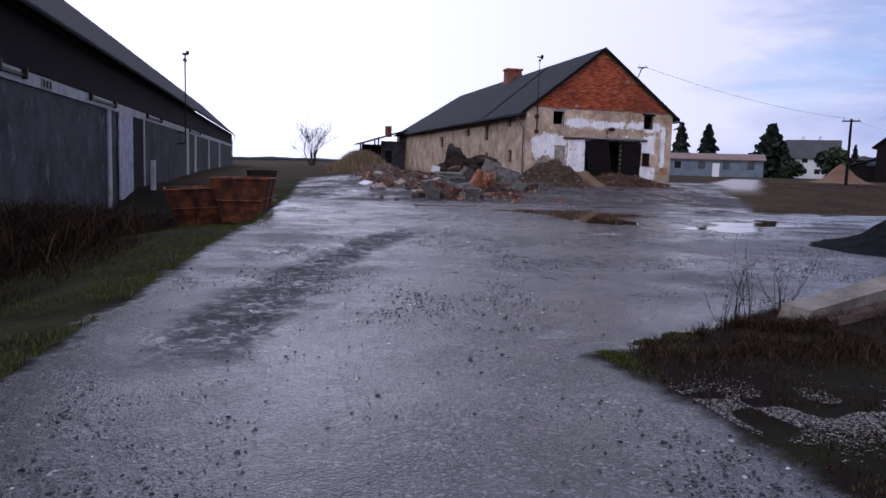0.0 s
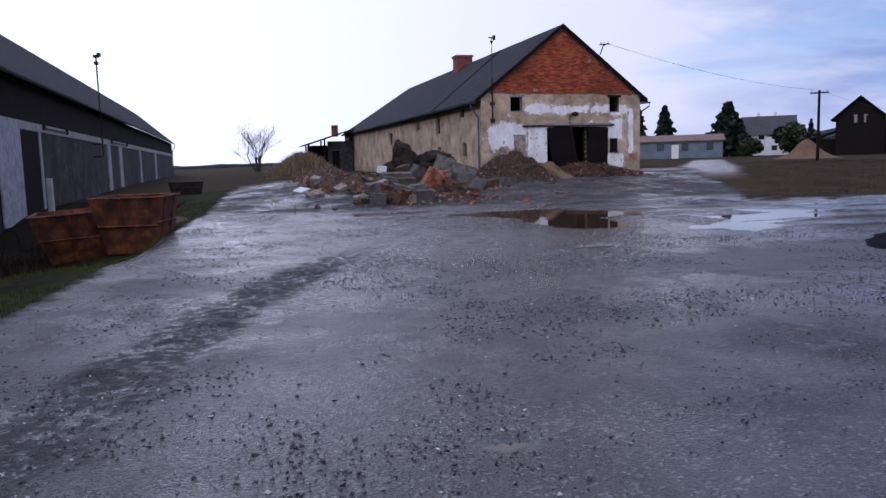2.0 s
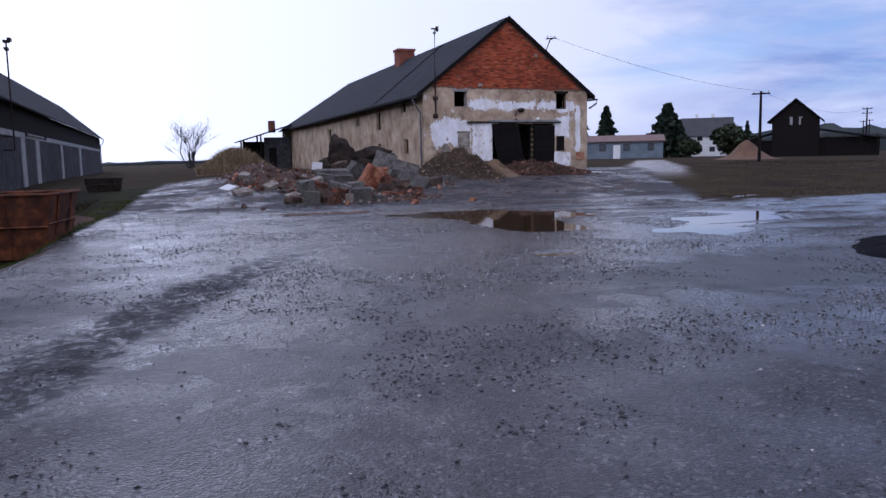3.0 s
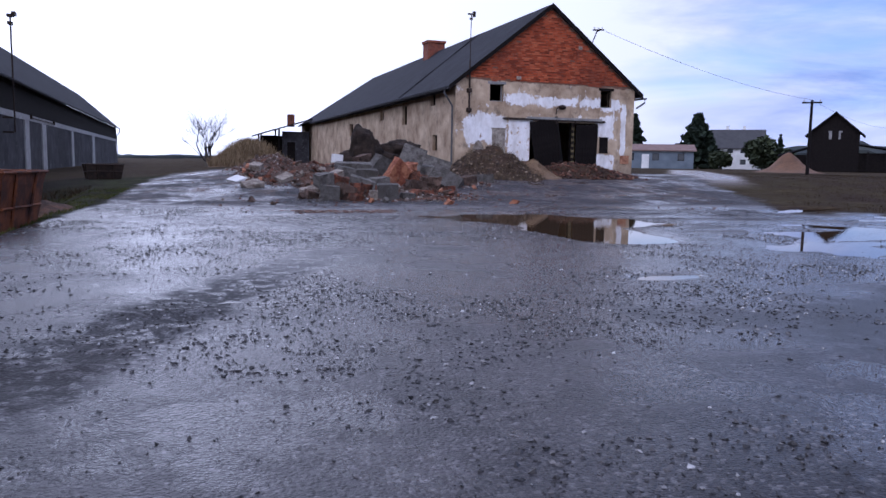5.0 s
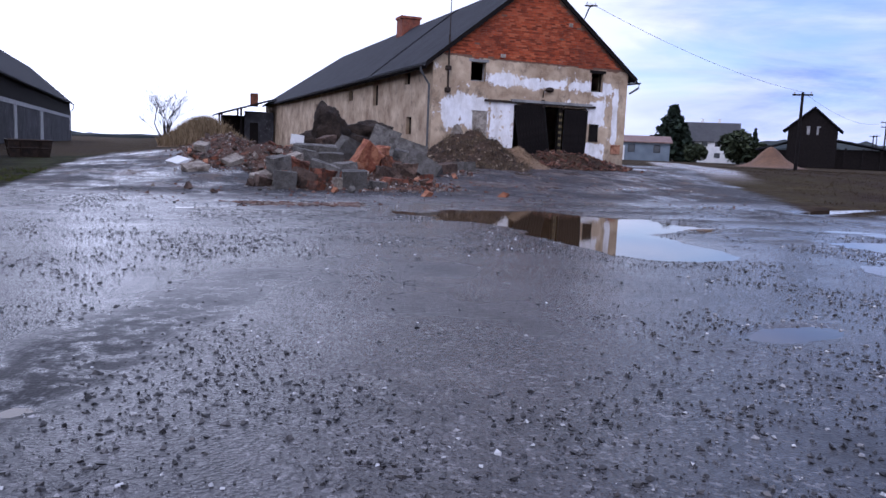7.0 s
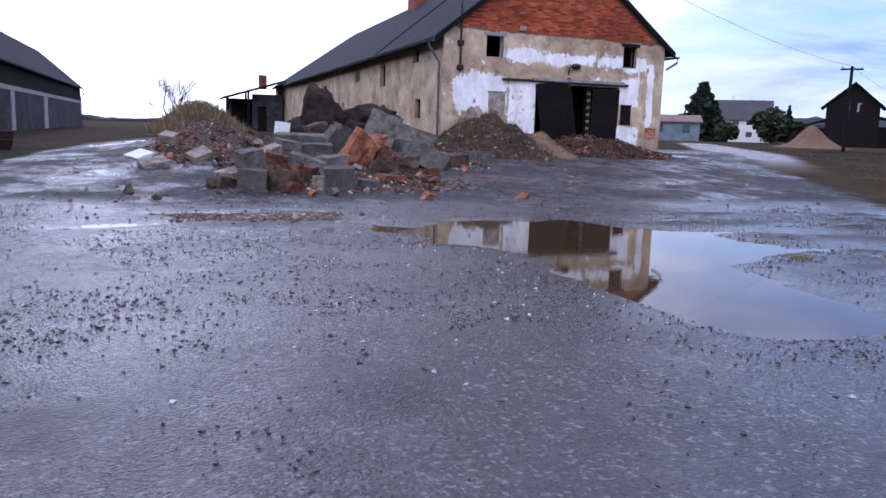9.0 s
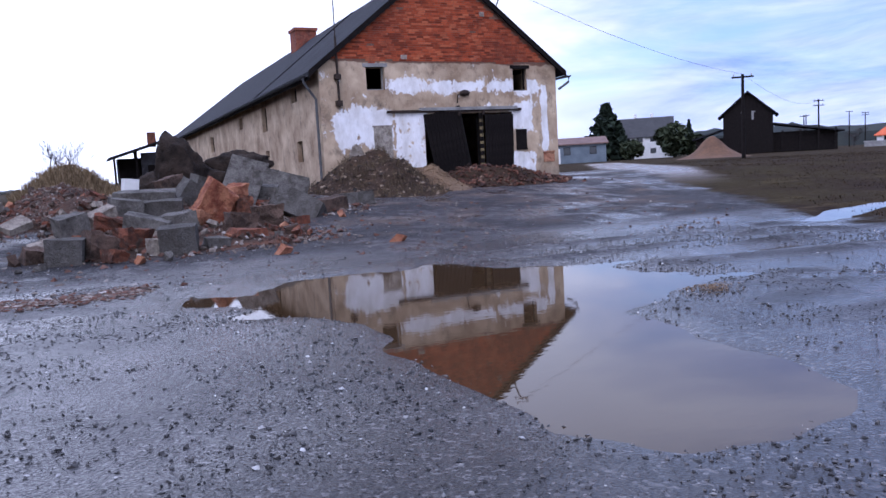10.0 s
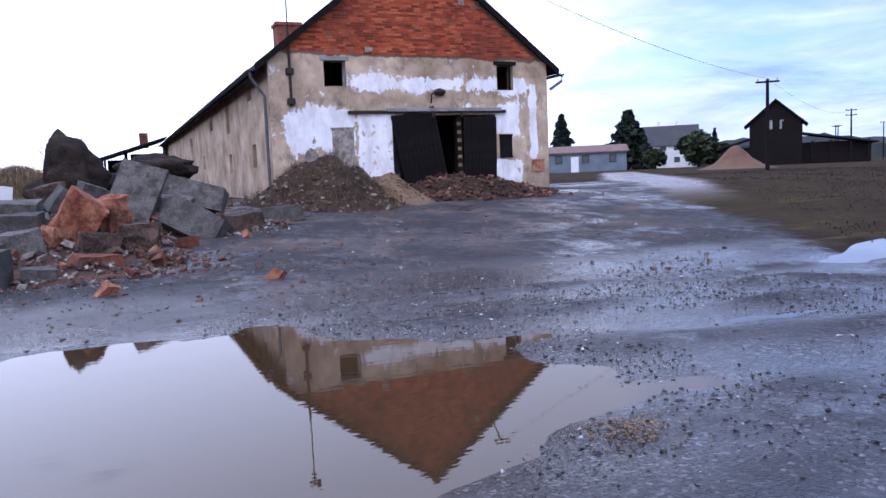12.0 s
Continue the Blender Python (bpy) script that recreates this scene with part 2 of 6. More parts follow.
def gz(x, y):
    return float(ground_z(x, y))


# ---- materials of the place ----
m = Mat("wet_yard")
X, Y, Z = m.xyz()
wob = m.math("SUBTRACT", m.noise(0.55, 5, 0.6), 0.5)
wob2 = m.math("SUBTRACT", m.noise(3.5, 4, 0.65), 0.5)
edge_l = m.math("ADD", m.math("MULTIPLY", Y, 0.094), -17.7 + 0.094 * 41)
v = m.math("ADD", m.math("SUBTRACT", edge_l, X), m.math("ADD", m.math("MULTIPLY", wob, 1.3), m.math("MULTIPLY", wob2, 0.5)))
verge = m.span(v, -0.12, 0.3)
v1 = m.math("ADD", X, 12.95)
v2 = m.math("SUBTRACT", m.math("ADD", m.math("MULTIPLY", X, 0.62), -40.6 + 0.62 * 12.8), Y)
vv = m.math("ADD", m.math("MINIMUM", v1, v2), m.math("ADD", m.math("MULTIPLY", wob, 0.9), m.math("MULTIPLY", wob2, 0.4)))
bank = m.span(vv, -0.05, 0.3)
f1 = m.math("SUBTRACT", m.math("MULTIPLY", m.math("ADD", X, -4.5), 0.88), m.math("MULTIPLY", m.math("ADD", Y, 18.0), 0.45))
f2 = m.math("ADD", Y, 18.5)
ff = m.math("ADD", m.math("MINIMUM", f1, f2), m.math("ADD", m.math("MULTIPLY", wob, 3.0), m.math("MULTIPLY", wob2, 0.7)))
field = m.span(ff, -0.2, 0.6)
back = m.span(m.math("ADD", Y, m.math("MULTIPLY", wob, 4.0)), 4.0, 7.0)
soil = m.math("MAXIMUM", m.math("MAXIMUM", verge, bank), m.math("MAXIMUM", field, back))
# a muddy cart track leaves the yard past the gable's corner
tr = m.math("ABSOLUTE", m.math("SUBTRACT", m.math("MULTIPLY", m.math("ADD", X, -11.5), 0.82), m.math("MULTIPLY", m.math("ADD", Y, 5.0), 0.57)))
track = m.span(m.math("ADD", tr, m.math("MULTIPLY", wob, 1.8)), 2.3, 1.2)
track = m.math("MULTIPLY", track, m.span(Y, -9.0, -3.0))
track = m.math("MULTIPLY", track, m.span(Y, 60.0, 30.0))
# colours
stone = m.voronoi(42.0, out="Color")
stone_v = m.xyz(stone)[0]
grit = m.noise(150, 2, 0.6)
asphalt = m.mix(m.ramp(m.noise(0.35, 5, 0.62), (0.35, 0.0), (0.68, 1.0)), (0.014, 0.0125, 0.014), (0.042, 0.037, 0.038))
asphalt = m.mix(m.ramp(m.noise(1.6, 5, 0.65, offset=3.0), (0.45, 0.0), (0.75, 0.55)), asphalt, (0.012, 0.011, 0.011))
asphalt = m.mix(m.ramp(stone_v, (0.80, 0.0), (0.97, 0.6)), asphalt, (0.15, 0.14, 0.138))
asphalt = m.mix(m.ramp(stone_v, (0.04, 0.75), (0.20, 0.0)), asphalt, (0.018, 0.016, 0.016))
asphalt = m.mix(0.45, asphalt, m.ramp(grit, (0.3, 0.2), (0.7, 0.8)), "OVERLAY")
asphalt = m.mix(0.55, asphalt, m.ramp(m.noise(4.2, 6, 0.72, offset=44.0), (0.36, 0.15), (0.64, 0.85)), "OVERLAY")
clay = m.ramp(m.noise(0.9, 5, 0.6, offset=7.0), (0.50, 0.0), (0.72, 0.6))
asphalt = m.mix(m.math("MULTIPLY", clay, m.span(Y, -17.0, -9.0)), asphalt, (0.17, 0.115, 0.08))
grass = m.mix(m.ramp(m.noise(0.8, 6, 0.65), (0.42, 0.0), (0.62, 1.0)), (0.009, 0.006, 0.0045), (0.014, 0.014, 0.006))
grass = m.mix(m.ramp(m.noise(2.8, 5, 0.7, offset=5.0), (0.5, 0.0), (0.72, 0.85)), grass, (0.007, 0.005, 0.004))
straw = m.mix(m.ramp(m.noise(0.25, 6, 0.7, offset=11.0), (0.38, 0.0), (0.62, 1.0)), (0.030, 0.019, 0.013), (0.044, 0.033, 0.015))
straw = m.mix(m.ramp(m.noise(1.4, 5, 0.7, offset=2.0, stretch=(1, 2.5, 1)), (0.48, 0.0), (0.75, 0.7)), straw, (0.010, 0.007, 0.005))
straw = m.mix(m.ramp(m.noise(0.6, 6, 0.75, offset=33.0, stretch=(0.5, 1.6, 1)), (0.55, 0.0), (0.68, 0.8)), straw, (0.085, 0.062, 0.030))
far = m.math("MAXIMUM", field, back)
turf = m.mix(m.ramp(m.noise(1.1, 6, 0.7, offset=19.0), (0.40, 0.0), (0.62, 1.0)), (0.012, 0.009, 0.006), (0.034, 0.038, 0.013))
turf = m.mix(m.ramp(m.noise(14.0, 4, 0.7, offset=23.0), (0.4, 0.0), (0.7, 0.6)), turf, (0.014, 0.014, 0.006))
grass = m.mix(m.math("MULTIPLY", verge, m.span(v, 3.4, 1.8)), grass, turf)
land = m.mix(far, grass, straw)
land = m.mix(track, land, (0.15, 0.115, 0.09))
col = m.mix(soil, asphalt, land)
# black cinder wash creeping out from the heap
wash = m.math("ADD", m.math("POWER", m.math("MULTIPLY", m.math("ADD", X, 3.2), 0.16), 2.0), m.math("POWER", m.math("MULTIPLY", m.math("ADD", m.math("ADD", Y, 31.6), m.math("MULTIPLY", X, 0.06)), 0.42), 2.0))
wash = m.span(m.math("ADD", wash, m.math("ADD", m.math("MULTIPLY", wob, 2.2), m.math("MULTIPLY", wob2, 0.6))), 1.0, 0.45)
col = m.mix(m.math("MULTIPLY", wash, 0.8), col, (0.006, 0.006, 0.007))
# churned mud of the tractor ruts
yy = m.math("ADD", Y, 41.0)
rc = m.math("ADD", m.math("MULTIPLY", yy, 0.16), m.math("MULTIPLY", m.math("MULTIPLY", yy, yy), 0.0127))
rd = m.math("ABSOLUTE", m.math("SUBTRACT", m.math("SUBTRACT", X, -16.6), rc))
rut = m.span(m.math("ADD", rd, m.math("MULTIPLY", wob2, 0.9)), 0.75, 0.25)
rut = m.math("MULTIPLY", m.math("MULTIPLY", rut, m.span(Y, -41.5, -39.5)), m.span(Y, -24.0, -29.0))
rut = m.math("MULTIPLY", rut, m.ramp(m.noise(7.0, 4, 0.7, offset=14.0), (0.38, 0.0), (0.52, 1.0)))
col = m.mix(m.math("MULTIPLY", rut, 0.65), col, (0.006, 0.005, 0.0045))
m.color(m.mix(0.3, col, m.ramp(m.noise(30, 3, 0.6), (0.3, 0.25), (0.7, 0.75)), "OVERLAY"))
# wetness: a film of water in broad patches, drier and rougher between
wet = m.math("ADD", m.math("MULTIPLY", m.noise(0.30, 6, 0.66, offset=20.0), 0.7), m.math("MULTIPLY", m.noise(2.4, 6, 0.7, offset=25.0, stretch=(1, 0.6, 1)), 0.3))
wet = m.ramp(wet, (0.47, 0.0), (0.59, 1.0))
low = m.span(Z, 0.10, 0.02)
wet = m.math("MAXIMUM", wet, low)
r_yard = m.mix(wet, (0.72, 0.72, 0.72), (0.11, 0.11, 0.11))
r_yard = m.mix(rut, r_yard, (0.75, 0.75, 0.75))
r_yard = m.mix(m.math("MULTIPLY", wash, 0.7), r_yard, (0.55, 0.55, 0.55))
m.set("Roughness", m.mix(soil, r_yard, m.mix(track, (0.9, 0.9, 0.9), (0.25, 0.25, 0.25))))
m.set("Specular IOR Level", m.mix(soil, m.mix(wet, (0.22, 0.22, 0.22), (0.5, 0.5, 0.5)), m.mix(track, (0.04, 0.04, 0.04), (0.5, 0.5, 0.5))))
lumps = m.math("ADD", m.math("MULTIPLY", m.ramp(m.voronoi(42.0), (0.0, 1.0), (0.6, 0.0)), 0.5), m.math("ADD", m.math("MULTIPLY", m.noise(9, 5, 0.65), 0.9), m.math("MULTIPLY", grit, 0.2)))
calm = m.math("SUBTRACT", 1.0, m.math("MULTIPLY", m.math("MULTIPLY", wet, m.math("SUBTRACT", 1.0, soil)), 0.72))
m.bump(m.math("MULTIPLY", lumps, calm), 0.85, 0.028)
GROUND = m.mat

m = Mat("puddle_water", 0.015, 0.0, 0.5)
m.set("IOR", 1.4)
m.color(m.mix(m.noise(0.6, 3), (0.040, 0.023, 0.011), (0.055, 0.033, 0.017)))
m.bump(m.noise(1.1, 2, 0.5, stretch=(1, 0.4, 1)), 0.035, 0.02)
m.bump(m.noise(9.0, 2, 0.5, stretch=(0.6, 1.6, 1)), 0.03, 0.01)
WATER_MAT = m.mat

ROOF = plain("tarred_roof", (0.010, 0.010, 0.012), (0.022, 0.022, 0.026), 0.9, 0.85, 0, 0.4, 0.02, fine=10, spec=0.15)
DARK_WOOD = plain("black_weathered_wood", (0.004, 0.003, 0.003), (0.013, 0.010, 0.009), 5, 0.9, 0, 0.4, 0.01, fine=30, spec=0.12)

# gable: brick above, old plaster with flaking whitewash below
m = Mat("gable_wall", 0.9, 0, 0.25)
X, Y, Z = m.xyz()
bk = m.n.new("ShaderNodeTexBrick")
m.put(bk.inputs["Vector"], m.vec(m.math("ADD", X, Y), Z, 0.0))
for k, val in (("Scale", 1.0), ("Mortar Size", 0.010), ("Mortar Smooth", 0.2), ("Bias", 0.1), ("Brick Width", 0.29), ("Row Height", 0.075)):
    bk.inputs[k].default_value = val
bk.inputs["Color1"].default_value = (0.115, 0.050, 0.034, 1)
bk.inputs["Color2"].default_value = (0.090, 0.042, 0.030, 1)
bk.inputs["Mortar"].default_value = (0.10, 0.050, 0.036, 1)
bricks = m.mix(m.ramp(m.noise(0.9, 6, 0.65), (0.42, 0.0), (0.64, 0.8)), bk.outputs["Color"], (0.11, 0.030, 0.020))
bricks = m.mix(m.ramp(m.noise(3.0, 5, 0.7, offset=4.0), (0.60, 0.0), (0.75, 0.5)), bricks, (0.55, 0.16, 0.065))
bricks = m.mix(m.ramp(m.noise(7.0, 5, 0.7, offset=70.0, stretch=(0.6, 1, 2.0)), (0.52, 0.0), (0.66, 0.65)), bricks, (0.060, 0.022, 0.017))
plaster = m.mix(m.ramp(m.noise(0.8, 6, 0.65, offset=1.0), (0.35, 0.0), (0.65, 1.0)), (0.24, 0.165, 0.105), (0.52, 0.40, 0.275))
plaster = m.mix(m.ramp(m.noise(3.5, 6, 0.7, offset=9.0, stretch=(1, 1, 0.5)), (0.55, 0.0), (0.75, 0.6)), plaster, (0.085, 0.068, 0.055))
soot = m.ramp(m.noise(1.7, 7, 0.75, offset=50.0, stretch=(1, 1, 0.7)), (0.54, 0.0), (0.70, 0.8))
plaster = m.mix(soot, plaster, (0.075, 0.060, 0.048))
plaster = m.mix(m.ramp(m.noise(6.0, 6, 0.75, offset=60.0), (0.58, 0.0), (0.70, 0.45)), plaster, (0.48, 0.39, 0.29))
n_w = m.noise(0.75, 7, 0.68, offset=13.0)
n_s = m.noise(4.5, 5, 0.7, offset=6.0, stretch=(1, 1, 0.6))
def band(lo, hi, soft):
    return m.math("MULTIPLY", m.span(Z, lo - soft, lo + soft), m.span(Z, hi + soft, hi - soft))
high = m.math("MULTIPLY", band(4.35, 4.85, 0.28), m.math("MULTIPLY", m.span(X, 2.0, 3.4), m.span(X, 9.9, 9.0)))
lowl = m.math("MULTIPLY", band(2.3, 3.85, 0.35), m.math("MULTIPLY", m.span(X, 0.2, 0.7), m.span(X, 3.2, 2.6)))
lowm = m.math("MULTIPLY", band(0.6, 3.7, 0.12), m.math("MULTIPLY", m.span(X, 2.75, 2.95), m.span(X, 4.3, 4.1)))
lowr = m.math("MULTIPLY", band(1.0, 1.95, 0.15), m.math("MULTIPLY", m.span(X, 7.9, 8.0), m.span(X, 9.2, 9.0)))
topr = m.math("MULTIPLY", band(2.9, 3.9, 0.2), m.math("MULTIPLY", m.span(X, 7.7, 8.1), m.span(X, 9.1, 8.8)))
edger = m.math("MULTIPLY", band(2.0, 4.7, 0.3), m.math("MULTIPLY", m.span(X, 9.35, 9.5), m.span(X, 9.8, 9.65)))
lime = m.math("MAXIMUM", m.math("MAXIMUM", high, lowl), m.math("MAXIMUM", m.math("MAXIMUM", lowm, lowr), m.math("MAXIMUM", topr, edger)))
lime = m.math("ADD", m.math("MULTIPLY", lime, 0.50), m.math("ADD", m.math("MULTIPLY", n_w, 1.5), m.math("MULTIPLY", n_s, 1.1)))
lime = m.span(lime, 1.50, 1.62)
front = m.span(Y, 0.05, -0.02)
lime = m.math("MULTIPLY", lime, front)
white = m.mix(m.ramp(m.noise(2.2, 6, 0.7, offset=17.0, stretch=(1, 1, 0.5)), (0.4, 0.0), (0.7, 1.0)), (0.86, 0.86, 0.88), (0.56, 0.54, 0.52))
wall_col = m.mix(lime, plaster, white)
# plaster ends unevenly under the bare brick of the gable
line = m.span(m.math("ADD", Z, m.math("ADD", m.math("MULTIPLY", m.math("SUBTRACT", m.noise(1.1, 5, 0.7, offset=30.0), 0.5), 0.45), m.math("MULTIPLY", X, 0.012))), 5.50, 5.56)
line = m.math("MULTIPLY", line, front)
# the wall turns darker towards its foot, with an uneven edge
foot_tone = m.span(m.math("ADD", Z, m.math("MULTIPLY", m.noise(1.3, 5, 0.7, offset=40.0), 1.0)), 2.1, 1.2)
m.color(m.mix(line, m.mix(m.math("MULTIPLY", foot_tone, 0.45), wall_col, (0.12, 0.105, 0.085)), bricks))
rel = m.math("ADD", m.math("MULTIPLY", lime, 0.25), m.math("MULTIPLY", n_s, 0.5))
m.bump(m.math("ADD", rel, m.math("MULTIPLY", line, m.math("SUBTRACT", 0.3, bk.outputs["Fac"]))), 0.6, 0.015)
GABLE = m.mat

m = Mat("grey_plaster", 0.9, 0, 0.2)
X, Y, Z = m.xyz()
c = m.mix(m.ramp(m.noise(0.5, 6, 0.66), (0.35, 0.0), (0.68, 1.0)), (0.024, 0.023, 0.026), (0.072, 0.070, 0.076))
c = m.mix(m.ramp(m.noise(2.6, 6, 0.72, offset=8.0), (0.58, 0.0), (0.78, 0.7)), c, (0.022, 0.021, 0.023))
c = m.mix(m.ramp(m.noise(1.2, 7, 0.75, offset=22.0, stretch=(1, 1, 0.6)), (0.57, 0.0), (0.63, 0.8)), c, (0.14, 0.135, 0.14))
m.color(c)
m.color(m.mix(m.ramp(m.noise(5.5, 6, 0.78, offset=31.0), (0.60, 0.0), (0.66, 0.8)), m.mix(m.ramp(m.noise(0.9, 6, 0.75, offset=37.0), (0.5, 0.0), (0.62, 0.65)), c, (0.020, 0.019, 0.021)), (0.19, 0.185, 0.19)))
m.bump(m.noise(12, 5, 0.7), 0.5, 0.025)
GREY_WALL = m.mat
CONCRETE = plain("weathered_concrete", (0.13, 0.125, 0.12), (0.27, 0.26, 0.25), 2.5, 0.88, 0, 0.5, 0.015, fine=35)
PALE_CONCRETE = plain("pale_concrete", (0.24, 0.23, 0.22), (0.42, 0.41, 0.40), 2.0, 0.88, 0, 0.4, 0.012, fine=30)
IRON = plain("rusty_black_iron", (0.012, 0.009, 0.008), (0.05, 0.03, 0.02), 8, 0.6, 0.6, 0.3, 0.005, fine=60)
ZINC = plain("dull_zinc", (0.05, 0.05, 0.053), (0.11, 0.11, 0.115), 4, 0.7, 0.2, 0.2, 0.004, fine=40)
DARK_SOIL = plain("dark_soil", (0.011, 0.008, 0.006), (0.042, 0.029, 0.021), 3.0, 0.95, 0, 1.0, 0.06, local=False, fine=16, spec=0.2)

# ---- ground: one sheet to the horizon ----
def spread(lo, hi, step, far):
    mid = list(np.arange(lo, hi + 1e-6, step))
    out, d = [], step
    a, b = lo, hi
    left, right = [], []
    while b < far:
        d *= 1.22
        a, b = a - d, b + d
        left.append(a), right.append(b)
    return np.array(left[::-1] + mid + right)


gx, gy = spread(-18.5, 6.0, 0.13, 3500), spread(-44.0, -9.0, 0.13, 3500)
GX, GY = np.meshgrid(gx, gy)
GZ = ground_z(GX, GY)
nx, ny = len(gx), len(gy)
idx = np.arange(nx * ny).reshape(ny, nx)
quads = np.stack([idx[:-1, :-1], idx[:-1, 1:], idx[1:, 1:], idx[1:, :-1]], -1).reshape(-1, 4)
me = bpy.data.meshes.new("ground")
me.from_pydata(np.stack([GX, GY, GZ], -1).reshape(-1, 3).tolist(), [], quads.tolist())
me.polygons.foreach_set("use_smooth", [True] * len(me.polygons))
me.materials.append(GROUND)
tagged(new("ground", me), "wet grey gravelled farmyard running into rough brown grass", "ground", kind="structure")

# standing water: a level sheet that fills the hollows
bm = bmesh.new()
wv = [bm.verts.new(p) for p in ((-15.9, -40.6, WATER), (-6, -34, WATER), (11.5, -20, WATER), (11.5, -14.2, WATER), (-14, -14.6, WATER))]
bm.faces.new(wv)
tagged(part("water", bm, WATER_MAT), "still brown rainwater lying in the yard's hollows", "water", kind="structure")


m = Mat("chimney_brick", 0.9, 0, 0.2)
c = m.mix(m.ramp(m.noise(2.0, 6, 0.7), (0.4, 0.0), (0.66, 1.0)), (0.20, 0.060, 0.035), (0.085, 0.032, 0.024))
m.color(m.mix(m.ramp(m.noise(9.0, 5, 0.7), (0.5, 0.0), (0.7, 0.6)), c, (0.26, 0.13, 0.09)))
m.bump(m.noise(16, 4, 0.7), 0.6, 0.02)
CHIMNEY = m.mat

# ---- the main barn: gable to the yard, long hipped roof ----
BARN_W, BARN_L, EAVE, RIDGE = 10.2, 52.0, 5.35, 9.38
barn = thing("barn", (0, 0, 0), "long derelict barn with brick gable and flaking whitewashed plaster", "barn")
bm = bmesh.new()
WIN = [(1.82, 2.56, 4.48, 5.33), (8.14, 8.80, 4.40, 5.28)]
DOOR = (4.08, 8.02, 0.4, 3.55)
SMALL = (8.16, 8.66, 2.02, 2.82)
holed_wall(bm, 0, BARN_W, 0.3, EAVE, 0.0, 0.45, [*WIN, DOOR])
prism(bm, [(0, EAVE), (BARN_W, EAVE), (BARN_W / 2, RIDGE - 0.05)], 0.0, 0.45)
part("gable_wall", bm, GABLE, barn, "red brick gable over cream plaster and white limewash")
bm = bmesh.new()
SIDE = [(8.75, 9.75, 3.6, 4.75), (2.85, 3.65, 2.0, 2.83), (3.2, 4.1, 4.4, 5.0), (14.4, 15.3, 4.1, 4.7), (24.2, 25.6, 3.3, 4.3), (8.7, 9.5, 1.9, 2.7), (18.5, 19.4, 2.3, 3.0)]
holed_wall(bm, 0.45, BARN_L, 0.3, EAVE, 0.0, 0.45, SIDE, axis="y")
part("side_wall", bm, GABLE, barn, "stained cream plaster wall with small openings")
part("far_wall", boxes((BARN_W - 0.45, BARN_W, 0.45, BARN_L, 0.3, EAVE), (0.45, BARN_W - 0.45, BARN_L - 0.4, BARN_L, 0.3, EAVE)), GABLE, barn)
part("inner_floor", boxes((0.45, BARN_W - 0.45, 0.45, BARN_L - 0.4, 0.5, 0.86)), DARK_SOIL, barn)
part("loft_floor", boxes((0.45, BARN_W - 0.45, 0.45, BARN_L - 0.4, 3.9, 4.1)), DARK_WOOD, barn)


def slope(bm, a, b, c, d, thick):
    """A roof slab: four corners of its top, and thickness downwards."""
    top = [bm.verts.new(p) for p in (a, b, c, d)]
    low = [bm.verts.new(Vector(p) - Vector((0, 0, thick))) for p in (a, b, c, d)]
    bm.faces.new(top), bm.faces.new(low[::-1])
    for i in range(4):
        j = (i + 1) % 4
        bm.faces.new((top[j], top[i], low[i], low[j]))
    bmesh.ops.recalc_face_normals(bm, faces=bm.faces[:])
    return bm


OV = 0.42
EZ = EAVE + 0.12 - OV * (RIDGE - EAVE) / (BARN_W / 2)
mid = BARN_W / 2
HIP = 39.0
part("roof", slope(bmesh.new(), (-OV, -0.16, EZ), (mid, -0.16, RIDGE + 0.1), (mid, HIP, RIDGE + 0.1), (-OV, BARN_L, EZ), 0.14), ROOF, barn, "dark tarred roof slope")
part("roof", slope(bmesh.new(), (BARN_W + OV, -0.16, EZ), (mid, -0.16, RIDGE + 0.1), (mid, HIP, RIDGE + 0.1), (BARN_W + OV, BARN_L, EZ), 0.14), ROOF, barn)
bm = bmesh.new()
t3 = [bm.verts.new(p) for p in ((-OV, BARN_L, EZ), (mid, HIP, RIDGE + 0.1), (BARN_W + OV, BARN_L, EZ), (mid, BARN_L - 0.2, EZ - 0.05))]
bm.faces.new((t3[0], t3[1], t3[2])), bm.faces.new((t3[0], t3[2], t3[3]))
part("hip", bm, ROOF, barn)
for y in (9.0, 9.35):
    part("roof_seam", slope(bmesh.new(), (-OV + 0.02, y, EZ + 0.05), (mid - 0.1, y + 0.9, RIDGE + 0.07), (mid - 0.1, y + 1.0, RIDGE + 0.07), (-OV + 0.02, y + 0.1, EZ + 0.05), 0.06), ROOF, barn, "raised seam between roof sheets")
chimney = part("chimney", boxes((4.3, 5.6, 18.4, 19.6, 8.6, 10.05), (4.22, 5.68, 18.32, 19.68, 10.05, 10.22)), CHIMNEY, barn, "square red brick chimney")

# ---- the long grey cowshed beside the lane ----
LX, L0, L1, LE = -22.9, -44.0, 99.0, 5.95
shed = thing("cowshed", (LX, L0, 0), "long grey rendered cowshed with dark tarred roof", "cowshed")
shed.matrix_basis = Matrix()
part("wall", boxes((LX - 0.35, LX, L0, L1, -0.7, LE), (LX - 10.6, LX - 10.25, L0, L1, -0.7, LE), (LX - 10.25, LX - 0.35, L1 - 0.35, L1, -0.7, LE), (LX - 10.25, LX - 0.35, L0, L0 + 0.35, -0.7, LE)), GREY_WALL, shed)
